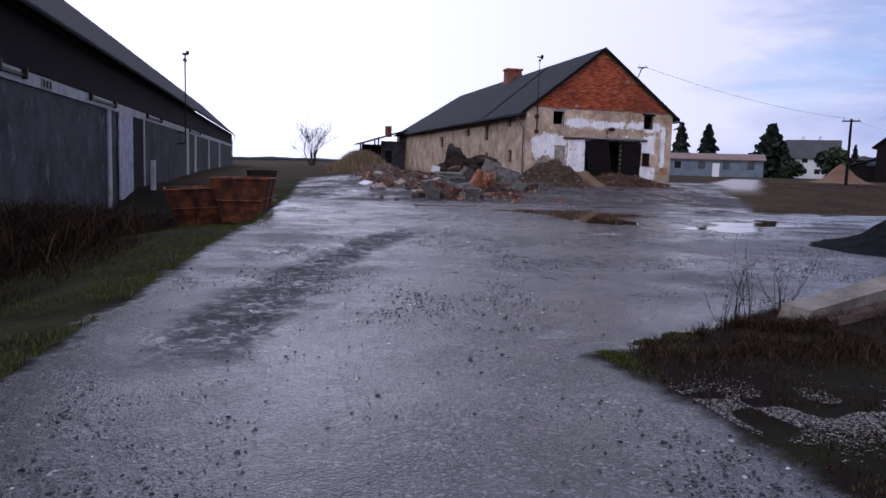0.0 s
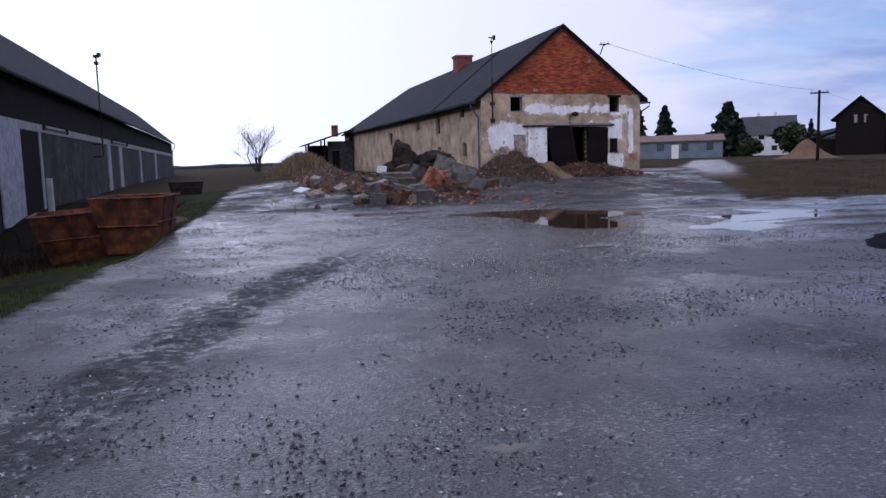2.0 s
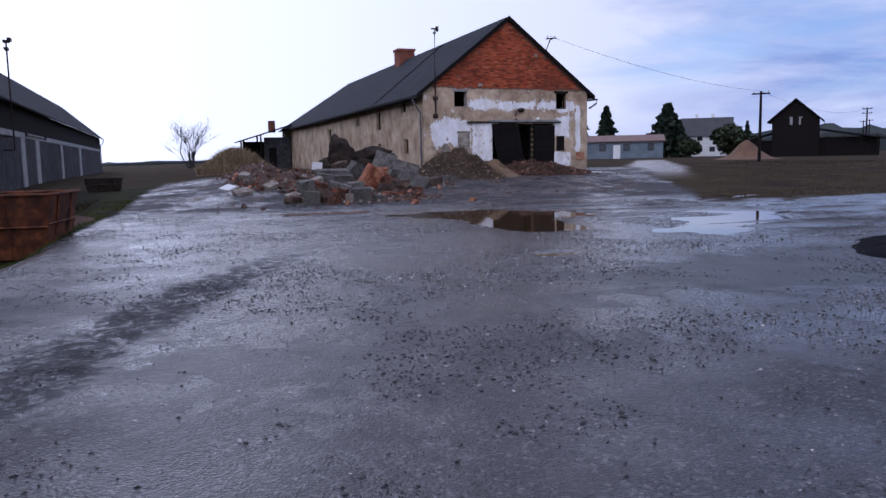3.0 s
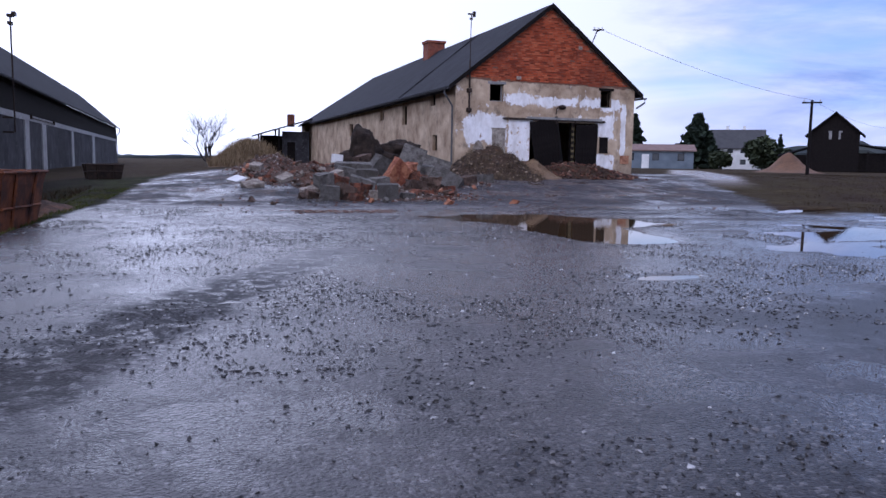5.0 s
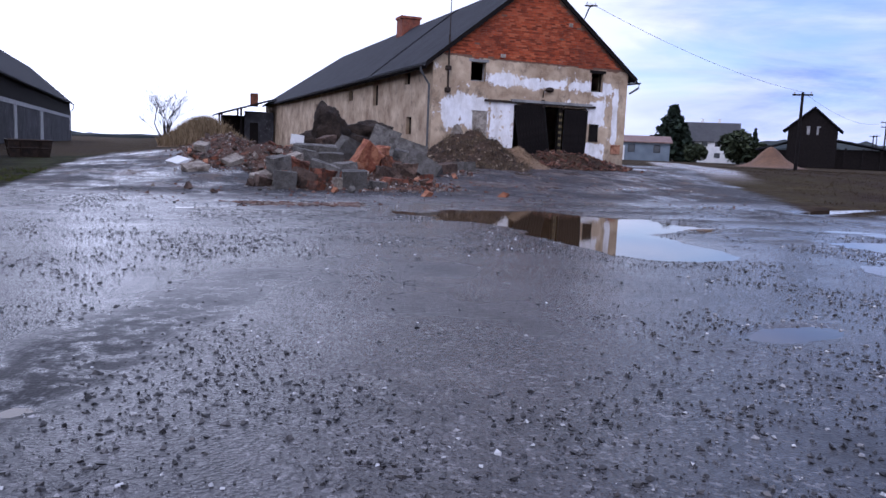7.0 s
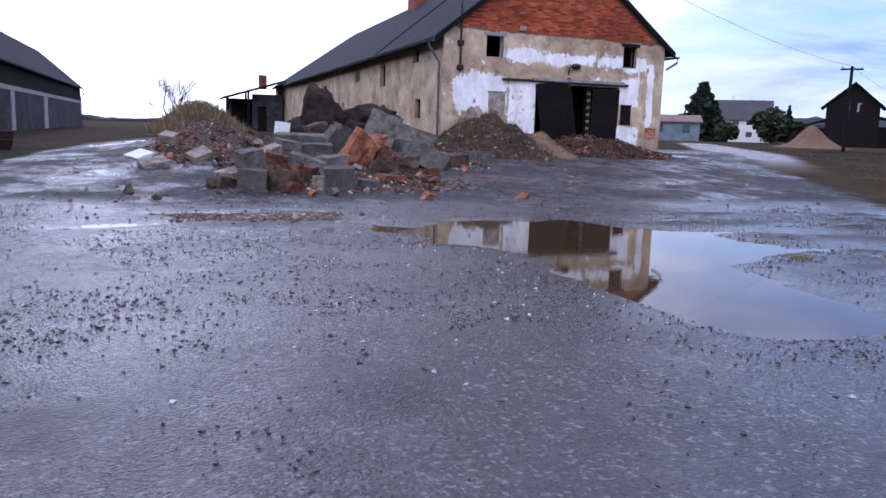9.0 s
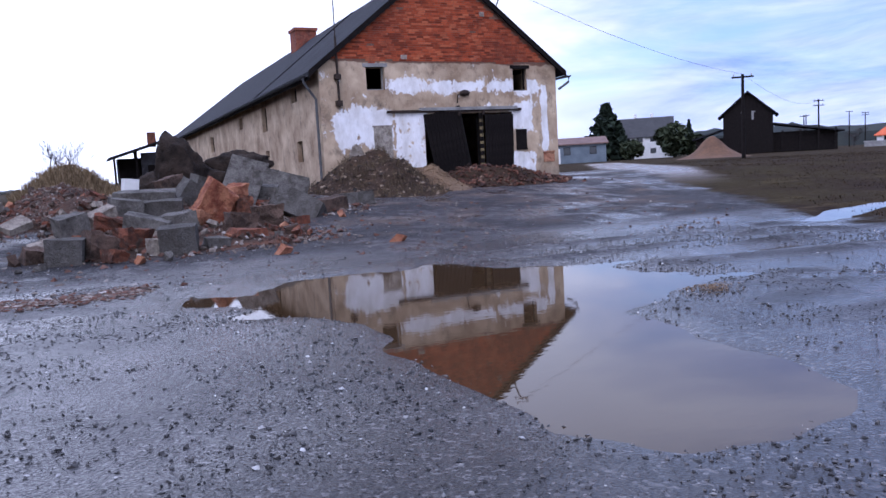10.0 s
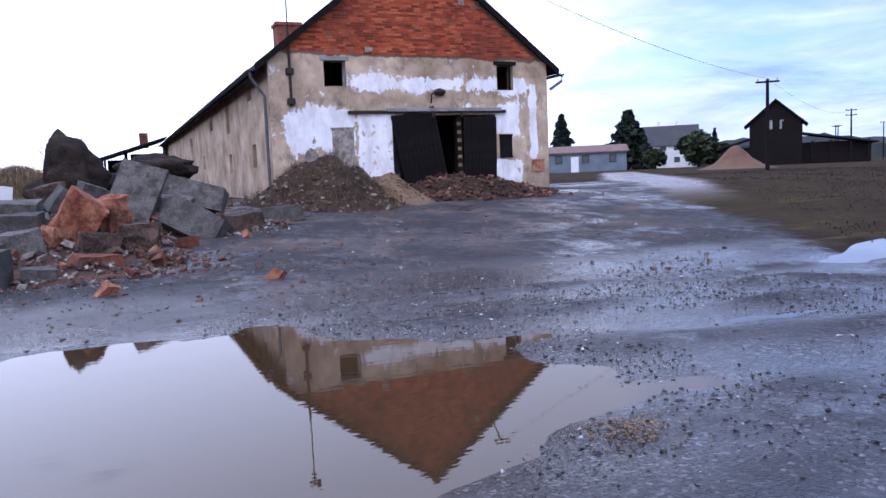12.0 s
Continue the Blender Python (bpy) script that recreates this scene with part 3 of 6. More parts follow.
part("roof", slope(bmesh.new(), (LX + 0.45, L0 - 0.3, LE), (LX - 5.3, L0 - 0.3, 11.0), (LX - 5.3, L1 + 0.3, 11.0), (LX + 0.45, L1 + 0.3, LE), 0.16), ROOF, shed, "dark tarred roof slope")
part("roof", slope(bmesh.new(), (LX - 11.05, L0 - 0.3, LE), (LX - 5.3, L0 - 0.3, 11.0), (LX - 5.3, L1 + 0.3, 11.0), (LX - 11.05, L1 + 0.3, LE), 0.16), ROOF, shed)


# ---- more materials ----
def rusty(name):
    m = Mat(name, 0.75, 0.25, 0.4)
    n1 = m.noise(2.2, 6, 0.68, m.co)
    c = m.ramp(n1, (0.32, (0.022, 0.010, 0.007)), (0.48, (0.085, 0.026, 0.010)), (0.62, (0.19, 0.058, 0.018)), (0.80, (0.06, 0.021, 0.011)))
    streak = m.ramp(m.noise(5, 5, 0.7, m.co, stretch=(1, 1, 0.2)), (0.5, 0.0), (0.7, 0.7))
    m.color(m.mix(streak, c, (0.05, 0.018, 0.010)))
    m.bump(m.noise(26, 4, 0.7, m.co), 0.45, 0.01)
    return m.mat


RUST = rusty("orange_rust")
def rubble_mat(name, a, b, c, rough=0.9):
    """Broken masonry: its own tone for each piece, dust and grime over it."""
    m = Mat(name, rough, 0, 0.3)
    base = m.mix(m.rnd, a, b)
    base = m.mix(m.ramp(m.noise(3.2, 6, 0.72), (0.42, 0.0), (0.60, 0.95)), base, c)
    base = m.mix(m.ramp(m.noise(8.0, 6, 0.75, offset=5.0), (0.58, 0.0), (0.72, 0.35)), base, (0.30, 0.26, 0.22))
    grain = m.noise(28, 4, 0.7, m.co)
    m.color(m.mix(0.5, base, m.ramp(grain, (0.3, 0.2), (0.7, 0.8)), "OVERLAY"))
    m.bump(m.math("ADD", grain, m.math("MULTIPLY", m.noise(7, 4, 0.6, m.co), 1.5)), 1.0, 0.035)
    return m.mat


BLOCK = rubble_mat("broken_concrete", (0.085, 0.078, 0.070), (0.20, 0.182, 0.16), (0.060, 0.052, 0.044))
PALE_BLOCK = rubble_mat("pale_mortar", (0.25, 0.21, 0.17), (0.40, 0.35, 0.29), (0.14, 0.11, 0.085))
BRICK = rubble_mat("broken_brick", (0.17, 0.048, 0.024), (0.22, 0.085, 0.045), (0.060, 0.030, 0.020))
BRICK_MORTAR = rubble_mat("brick_with_mortar", (0.42, 0.21, 0.12), (0.36, 0.15, 0.075), (0.16, 0.042, 0.022))
BROWN_RUBBLE = rubble_mat("brown_rubble", (0.085, 0.052, 0.036), (0.15, 0.098, 0.072), (0.040, 0.026, 0.019))
m = Mat("rubble_dust", 0.95, 0, 0.2)
c = m.ramp(m.noise(1.6, 6, 0.7), (0.34, (0.028, 0.018, 0.013)), (0.5, (0.065, 0.040, 0.028)), (0.64, (0.13, 0.055, 0.030)), (0.78, (0.16, 0.125, 0.095)))
m.color(m.mix(0.5, c, m.ramp(m.noise(22, 4, 0.7), (0.3, 0.15), (0.7, 0.85)), "OVERLAY"))
m.bump(m.noise(14, 5, 0.75), 1.0, 0.06)
DUST = m.mat

def island_mat(name, *stops, rough=0.9, spec=0.3):
    """Loose bits joined in one mesh: a tone of its own for each bit."""
    m = Mat(name, rough, 0, spec)
    r = m.n.new("ShaderNodeNewGeometry").outputs["Random Per Island"]
    m.color(m.mix(0.35, m.ramp(r, *stops), m.ramp(m.noise(30, 3, 0.6), (0.3, 0.25), (0.7, 0.75)), "OVERLAY"))
    return m.mat


SHARDS = island_mat("shards", (0.0, (0.035, 0.025, 0.020)), (0.35, (0.13, 0.055, 0.035)), (0.65, (0.12, 0.092, 0.075)), (0.92, (0.20, 0.165, 0.135)), (1.0, (0.38, 0.35, 0.32)))
RED_SHARDS = island_mat("red_shards", (0.0, (0.018, 0.011, 0.008)), (0.5, (0.062, 0.026, 0.016)), (0.85, (0.12, 0.045, 0.025)), (1.0, (0.20, 0.13, 0.09)))
REED = island_mat("dry_reed", (0.0, (0.10, 0.068, 0.035)), (0.6, (0.20, 0.14, 0.075)), (1.0, (0.30, 0.22, 0.13)))
DARK_SHARDS = island_mat("dark_shards", (0.0, (0.012, 0.009, 0.007)), (0.5, (0.05, 0.034, 0.024)), (0.8, (0.11, 0.07, 0.045)), (1.0, (0.26, 0.20, 0.14)))
CRUMB = island_mat("crumbs", (0.0, (0.05, 0.045, 0.04)), (0.6, (0.13, 0.12, 0.11)), (1.0, (0.24, 0.225, 0.21)))
PEBBLE = island_mat("pebbles", (0.0, (0.014, 0.013, 0.013)), (0.62, (0.040, 0.037, 0.036)), (0.88, (0.10, 0.092, 0.088)), (0.97, (0.34, 0.33, 0.32)), (1.0, (0.45, 0.44, 0.43)), rough=0.4)
BLADE = island_mat("grass_blades", (0.0, (0.022, 0.038, 0.007)), (0.5, (0.050, 0.066, 0.013)), (0.8, (0.080, 0.072, 0.022)), (1.0, (0.10, 0.070, 0.032)), rough=0.8, spec=0.1)
DEAD = island_mat("dead_stems", (0.0, (0.010, 0.007, 0.005)), (0.6, (0.026, 0.017, 0.011)), (1.0, (0.060, 0.036, 0.020)), rough=1.0, spec=0.03)
MOSS = island_mat("bright_moss", (0.0, (0.010, 0.015, 0.004)), (0.6, (0.040, 0.048, 0.010)), (1.0, (0.11, 0.115, 0.028)), rough=0.95, spec=0.08)
STRAW = island_mat("straw", (0.0, (0.040, 0.027, 0.015)), (0.6, (0.075, 0.052, 0.028)), (1.0, (0.13, 0.095, 0.05)))
NEEDLES = island_mat("needles", (0.0, (0.010, 0.018, 0.012)), (1.0, (0.024, 0.036, 0.020)))
LEAVES = island_mat("dark_leaves", (0.0, (0.018, 0.026, 0.012)), (1.0, (0.038, 0.046, 0.020)))
BARK = plain("bark", (0.020, 0.017, 0.016), (0.05, 0.042, 0.038), 4, 0.9)
TAN_SOIL = plain("tan_soil", (0.085, 0.050, 0.026), (0.19, 0.12, 0.062), 1.5, 0.95, 0, 0.9, 0.05, local=False, fine=9)
ORANGE_SAND = plain("orange_sand", (0.075, 0.038, 0.020), (0.135, 0.070, 0.036), 0.8, 0.95, 0, 0.6, 0.05, local=False, fine=5)
COAL = plain("black_cinders", (0.003, 0.003, 0.004), (0.012, 0.011, 0.013), 4, 1.0, 0, 1.0, 0.04, local=False, fine=22, spec=0.05)
WHITE_WOOD = plain("weathered_white_boards", (0.20, 0.20, 0.23), (0.42, 0.42, 0.46), 3, 0.8, 0, 0.4, 0.01, fine=25)
WHITE_PLASTER = plain("white_plaster", (0.52, 0.51, 0.49), (0.66, 0.65, 0.63), 1.0, 0.9)
BLUE_BOARDS = plain("blue_grey_boards", (0.075, 0.095, 0.115), (0.13, 0.155, 0.18), 0.8, 0.8, fine=8)
RED_TILES = plain("orange_red_tiles", (0.42, 0.075, 0.022), (0.55, 0.12, 0.04), 1.2, 0.75, fine=9)
BROWN_ROOF = plain("brown_sheet_roof", (0.10, 0.055, 0.042), (0.18, 0.11, 0.09), 1.0, 0.7, fine=8)
SLATE = plain("dark_tile_roof", (0.020, 0.019, 0.020), (0.040, 0.038, 0.038), 1.0, 0.7, fine=9)
YELLOW = plain("worn_yellow_paint", (0.05, 0.035, 0.015), (0.20, 0.15, 0.06), 9, 0.85)
m = Mat("dark_glass", 0.08, 0, 0.5)
m.color((0.012, 0.014, 0.017))
GLASS = m.mat
m = Mat("broken_ground", 0.95, 0, 0.2)
m.color(m.ramp(m.noise(0.05, 4), (0.4, (0.026, 0.032, 0.034)), (0.7, (0.045, 0.05, 0.046))))
FAR_WOOD = m.mat

rng = random.Random(7)
GXL, GYL, GZL = gx.tolist(), gy.tolist(), GZ.tolist()


def gz(x, y):
    """The ground's height at a place, from its mesh."""
    i, j = bisect_right(GXL, x) - 1, bisect_right(GYL, y) - 1
    u, v = (x - GXL[i]) / (GXL[i + 1] - GXL[i]), (y - GYL[j]) / (GYL[j + 1] - GYL[j])
    lo, hi = GZL[j], GZL[j + 1]
    return (lo[i] * (1 - u) + lo[i + 1] * u) * (1 - v) + (hi[i] * (1 - u) + hi[i + 1] * u) * v


def snoise(x, y, scale, seed=0):
    """vnoise for one place."""
    x, y = x / scale + 1000, y / scale + 1000
    xi, yi = math.floor(x), math.floor(y)
    fx, fy = x - xi, y - yi
    fx, fy = fx * fx * (3 - 2 * fx), fy * fy * (3 - 2 * fy)

    def h(a, b):
        return (math.sin(a * 12.9898 + b * 78.233 + seed * 37.719) * 43758.5453) % 1.0

    return (h(xi, yi) * (1 - fx) + h(xi + 1, yi) * fx) * (1 - fy) + (h(xi, yi + 1) * (1 - fx) + h(xi + 1, yi + 1) * fx) * fy


def bisect_right(a, x):
    lo, hi = 0, len(a)
    while lo < hi:
        k = (lo + hi) // 2
        if x < a[k]:
            hi = k
        else:
            lo = k + 1
    return lo


# ---- the barn's doors, beams, pipes ----
def plank_leaf(name, parent, place, width, height, lean, count, material, label=""):
    """A boarded door leaf: upright planks and two ledges, hung from its upper corner."""
    leaf = part(name, boxes((0, width, 0.036, 0.06, -0.5, -0.36)), material, parent, label)
    leaf.matrix_basis = pose(*place, 3, lean, 0)
    part("ledge", boxes((0, width, 0.036, 0.06, -height + 0.3, -height + 0.45)), material, leaf)
    w = width / count
    bm = bevelled(boxes((0.003, w - 0.003, 0, 0.035, -height, 0)), 0.005)
    first = part("plank", bm, material, leaf)
    first.location = (0, 0, 0)
    for i in range(1, count):
        p = new("plank", first.data)
        p.parent = leaf
        p.location = (i * w, rng.uniform(-0.004, 0.004), rng.uniform(-0.03, 0.03))
    return leaf


door_l = plank_leaf("door", barn, (4.02, -0.10, 3.50), 1.62, 2.70, -11.5, 10, DARK_WOOD, "sagging blackened plank door leaf")
door_r = plank_leaf("door", barn, (6.72, -0.09, 3.47), 1.30, 2.5, -0.6, 9, DARK_WOOD, "blackened plank door leaf")
bm = boxes((2.55, 8.42, -0.10, 0.0, 3.60, 3.70))
part("door_rail", bm, IRON, barn, "rusty sliding door rail")
bm = boxes((3.9, 8.2, -0.16, 0.0, 3.72, 3.78), (3.9, 8.2, -0.16, -0.13, 3.66, 3.72))
part("lintel", bm, CONCRETE, barn)
for x in (5.55, 6.64):
    part("roller", bevelled(boxes((x - 0.05, x + 0.05, -0.14, -0.10, 3.45, 3.72)), 0.01), IRON, barn)
post = part("door_post", boxes((6.52, 6.68, 0.05, 0.30, 0.8, 3.55)), DARK_WOOD, barn, "door post with worn yellow stripes")
for i in range(8):
    z = 1.15 + i * 0.29
    part("stripe", boxes((6.515, 6.685, 0.035, 0.049, z, z + 0.12)), YELLOW, post)
# dark panel laid on the wall paints the dark of a small window hole
part("shutter", boxes((8.16, 8.66, -0.035, -0.004, 2.02, 2.82), (8.14, 8.68, -0.05, -0.036, 2.76, 2.84), (8.14, 8.68, -0.05, -0.036, 2.0, 2.06)), DARK_WOOD, barn, "dark panel painted for a small window hole")
part("bricked_hatch", boxes((9.46, 9.98, -0.03, -0.004, 1.45, 1.88), (9.44, 10.0, -0.05, -0.031, 1.84, 1.90)), BRICK_MORTAR, barn, "small bricked-up hatch")
# pale upright added inside to paint the patch of window light
part("inner_pillar", boxes((5.75, 6.05, 4.6, 4.9, 0.86, 3.9)), PALE_CONCRETE, barn)
# blocked niches that show as bare plaster in the limewash
part("blocked_window", boxes((1.98, 2.72, -0.022, -0.003, 1.3, 3.1), (1.93, 2.77, -0.04, -0.023, 3.1, 3.16)), PALE_BLOCK, barn)
bm = bmesh.new()
prism(bm, [(0.95, 1.2), (1.55, 1.2), (1.55, 2.15), (1.40, 2.42), (1.25, 2.52), (1.10, 2.42), (0.95, 2.15)], -0.022, -0.003)
part("blocked_niche", bm, PALE_BLOCK, barn)
for a, b, lo, hi in WIN:
    bm = boxes((a - 0.12, b + 0.12, -0.03, 0.2, hi, hi + 0.13), (a, a + 0.05, 0.2, 0.28, lo, hi), (b - 0.05, b, 0.2, 0.28, lo, hi), (a + 0.05, b - 0.05, 0.2, 0.28, lo, lo + 0.05))
    part("window_frame", bm, DARK_WOOD if a > 5 else CONCRETE, barn)
for a, b, lo, hi in SIDE:
    part("window_frame", boxes((0.18, 0.26, a, a + 0.06, lo, hi), (0.18, 0.26, b - 0.06, b, lo, hi), (0.18, 0.26, a + 0.06, b - 0.06, hi - 0.06, hi)), DARK_WOOD, barn)
# dark lump stands for a round dark hole over the door; bracket added
bm = bmesh.new()
bmesh.ops.create_icosphere(bm, subdivisions=2, radius=0.16, matrix=Matrix.Translation((5.85, -0.1, 4.32)) @ Matrix.Diagonal((1.45, 0.7, 0.8, 1)))
tube(bm, [(5.55, -0.01, 3.95), (5.55, -0.1, 4.25), (5.7, -0.13, 4.32)], 0.03, 6)
part("wall_lamp", bm, IRON, barn, "dark iron lump for a round dark hole, on a bent bracket", True)
# aerial mast on the gable, fixed with clamps
bm = bmesh.new()
tube(bm, [(0.68, -0.12, 3.85), (0.68, -0.12, 6.4)], 0.045, 8)
tube(bm, [(0.68, -0.12, 6.4), (0.70, -0.12, 8.62)], 0.022, 8)
mast = part("aerial_mast", bm, IRON, barn, "thin iron aerial mast")
for z in (3.9, 4.85):
    part("clamp", bevelled(boxes((0.56, 0.80, -0.2, -0.002, z, z + 0.2)), 0.02), IRON, mast)
part("aerial", boxes((0.52, 0.88, -0.17, -0.07, 8.60, 8.66), (0.78, 0.90, -0.2, -0.04, 8.50, 8.76), (0.62, 0.76, -0.17, -0.07, 8.36, 8.46)), IRON, mast)
# roof bracket for the power line
bm = bmesh.new()
tube(bm, [(7.35, 0.1, 7.2), (7.62, -0.25, 8.25), (7.75, -0.3, 8.32)], 0.035, 6)
tube(bm, [(7.35, -0.3, 8.30), (8.0, -0.3, 8.36)], 0.04, 6)
bracket = part("cable_bracket", bm, IRON, barn)
for x in (7.45, 7.9):
    bm = bmesh.new()
    tube(bm, [(x, -0.3, 8.34), (x, -0.3, 8.48)], 0.035, 8)
    part("insulator", bm, WHITE_PLASTER, bracket)
part("loose_brick", boxes((3.25, 3.50, -0.05, -0.002, 5.62, 5.78)), PALE_BLOCK, barn)
part("loose_brick", boxes((6.72, 6.92, -0.05, -0.002, 7.3, 7.48)), PALE_BLOCK, barn)
# gutters and downpipes
GZ0 = EZ - 0.10


def half_gutter(x, y0, y1, z, r=0.09):
    bm = bmesh.new()
    rows = []
    for y in (y0, y1):
        rows.append([bm.verts.new((x + r * math.cos(a), y, z - r * math.sin(a))) for a in np.linspace(0, math.pi, 9)])
    for k in range(8):
        bm.faces.new((rows[0][k], rows[0][k + 1], rows[1][k + 1], rows[1][k]))
    bmesh.ops.solidify(bm, geom=bm.faces[:], thickness=0.012)
    return bm


part("gutter", half_gutter(-OV - 0.08, -0.1, 40.0, GZ0), ZINC, barn, "sagging zinc gutter")
part("gutter", half_gutter(BARN_W + OV + 0.08, -0.3, 40.0, GZ0 - 0.05), ZINC, barn)
bm = bmesh.new()
tube(bm, [(-OV - 0.08, 0.25, GZ0 - 0.08), (-OV - 0.08, 0.25, GZ0 - 0.25), (-0.1, 0.2, GZ0 - 0.85), (-0.1, 0.2, 0.8)], 0.05, 8)
part("downpipe", bm, ZINC, barn, "zinc downpipe")
bm = bmesh.new()
tube(bm, [(BARN_W + OV + 0.08, -0.25, GZ0 - 0.12), (BARN_W + OV + 0.06, -0.25, GZ0 - 0.32), (BARN_W + 0.05, -0.12, GZ0 - 0.62)], 0.05, 8)
part("broken_downpipe", bm, ZINC, barn, "broken stub of downpipe")
part("fascia", boxes((-OV + 0.02, -OV + 0.06, -0.1, 40, EZ - 0.28, EZ - 0.14)), DARK_WOOD, barn)
for side in (-1, 1):
    bm = bmesh.new()
    x0 = mid + side * (mid + OV)
    slope(bm, (x0, -0.20, EZ + 0.03), (mid, -0.20, RIDGE + 0.13), (mid, -0.163, RIDGE + 0.13), (x0, -0.163, EZ + 0.03), 0.24)
    part("verge_board", bm, DARK_WOOD, barn)
# open lean-to over a dark solid store behind the barn's far end
lean = thing("lean_to", (-3.6, 44.5, 0.85), "open timber lean-to with a sagging dark roof", "lean-to")
for x, y in ((-1.6, 0), (-1.4, 5), (0.2, 0), (0.4, 5)):
    part("post", boxes((x - 0.09, x + 0.09, y - 0.09, y + 0.09, 0, 3.1 + 0.35 * (x + 1.6))), DARK_WOOD, lean)
part("roof", slope(bmesh.new(), (-2.0, -0.8, 3.05), (3.5, -0.8, 4.75), (3.5, 6.5, 4.75), (-2.0, 6.5, 3.05), 0.14), ROOF, lean)
part("back_wall", boxes((0.6, 3.4, 0.6, 0.8, 0, 3.4)), GREY_WALL, lean)
part("dark_store", boxes((-1.2, 3.4, 2.5, 5.5, 0, 3.0)), DARK_WOOD, lean)
part("door", boxes((1.1, 1.9, 0.55, 0.598, 0, 2.3)), DARK_WOOD, lean)
part("chimney", boxes((1.5, 2.2, 3, 3.7, 4.0, 5.3)), BRICK, lean, "small brick chimney")

# ---- cowshed front ----
part("band", boxes((LX, LX + 0.05, L0, L1 - 0.1, 3.72, 4.10)), PALE_CONCRETE, shed, "pale concrete band")
for a, b, h in ((-10.5, -9.9, 3.7), (-0.9, -0.5, 3.7), (21.8, 23.4, 3.7), (28.6, 30.4, 3.7), (63.0, 65.5, 3.7), (-30.0, -29.5, 3.7), (45.0, 46.5, 3.7)):
    part("pilaster", boxes((LX, LX + 0.08, a, b, -0.7, h)), PALE_CONCRETE, shed, "pale concrete post")
slide = part("sliding_door", boxes((LX + 0.06, LX + 0.10, -8.3, -4.7, -0.4, 3.75)), WHITE_WOOD, shed, "weathered whitish sliding door")
for i in range(12):
    y = -8.3 + i * 0.3
    part("plank", boxes((LX + 0.101, LX + 0.13, y + 0.01, y + 0.29, -0.4, 3.75 + rng.uniform(-0.03, 0.03))), WHITE_WOOD, slide)
# near-black panel on solid wall paints the dark inside of the doorway
part("doorway", boxes((LX + 0.004, LX + 0.03, -4.7, -0.9, -0.5, 3.7)), DARK_WOOD, shed, "dark panel painted for the unlit open doorway")
for a, b in ((-24.6, -22.4), (-14.0, -9.2), (0.2, 6.0), (24.0, 34.0)):
    rail = part("door_rail", boxes((LX + 0.05, LX + 0.13, a, b, 3.90, 3.99)), IRON, shed, "black door rail")
    for y in (a, b):
        part("rail_end", bevelled(boxes((LX + 0.05, LX + 0.2, y - 0.08, y + 0.08, 3.84, 4.16)), 0.02), IRON, rail)
plaque = part("number_plate", boxes((LX + 0.051, LX + 0.07, -20.6, -19.4, 3.76, 4.06)), CONCRETE, shed, "grey plate with worn marks")
for i in range(3):
    part("mark", boxes((LX + 0.0705, LX + 0.075, -20.4 + i * 0.36, -20.2 + i * 0.36, 3.80, 4.02)), DARK_WOOD, plaque)
# near-black strip from the band to the eaves, its darkness put into the colour
part("eave_boarding", boxes((LX + 0.0, LX + 0.04, L0, L1, 4.14, LE - 0.2)), DARK_WOOD, shed, "dark strip on the wall under the eaves")
part("gutter", half_gutter(LX + 0.54, L0, L1 + 0.3, LE - 0.12, 0.1), ZINC, shed)
bm = bmesh.new()
tube(bm, [(LX + 0.54, L1 + 0.2, LE - 0.2), (LX + 0.54, L1 + 0.2, LE - 0.7), (LX + 0.1, L1 - 0.1, LE - 1.3), (LX + 0.1, L1 - 0.1, 0)], 0.07, 8)
part("downpipe", bm, ZINC, shed)
bm = bmesh.new()
tube(bm, [(LX + 0.62, 15.5, 2.7), (LX + 0.62, 15.5, 9.5)], 0.05, 8)
lmast = part("aerial_mast", bm, IRON, shed, "thin iron aerial mast")
part("aerial", boxes((LX + 0.45, LX + 0.8, 15.3, 15.7, 9.4, 9.55), (LX + 0.5, LX + 0.72, 15.2, 15.8, 8.95, 9.1), (LX + 0.7, LX + 0.9, 15.3, 15.9, 9.5, 9.7)), IRON, lmast)
for z in (2.65, 3.5):
    part("bracket", boxes((LX + 0.05, LX + 0.62, 15.1, 15.2, z, z + 0.1)), IRON, lmast)
part("stone_post", bevelled(boxes((LX + 0.9, LX + 1.15, -4.4, -4.1, -0.6, 1.5)), 0.03), PALE_CONCRETE, shed)


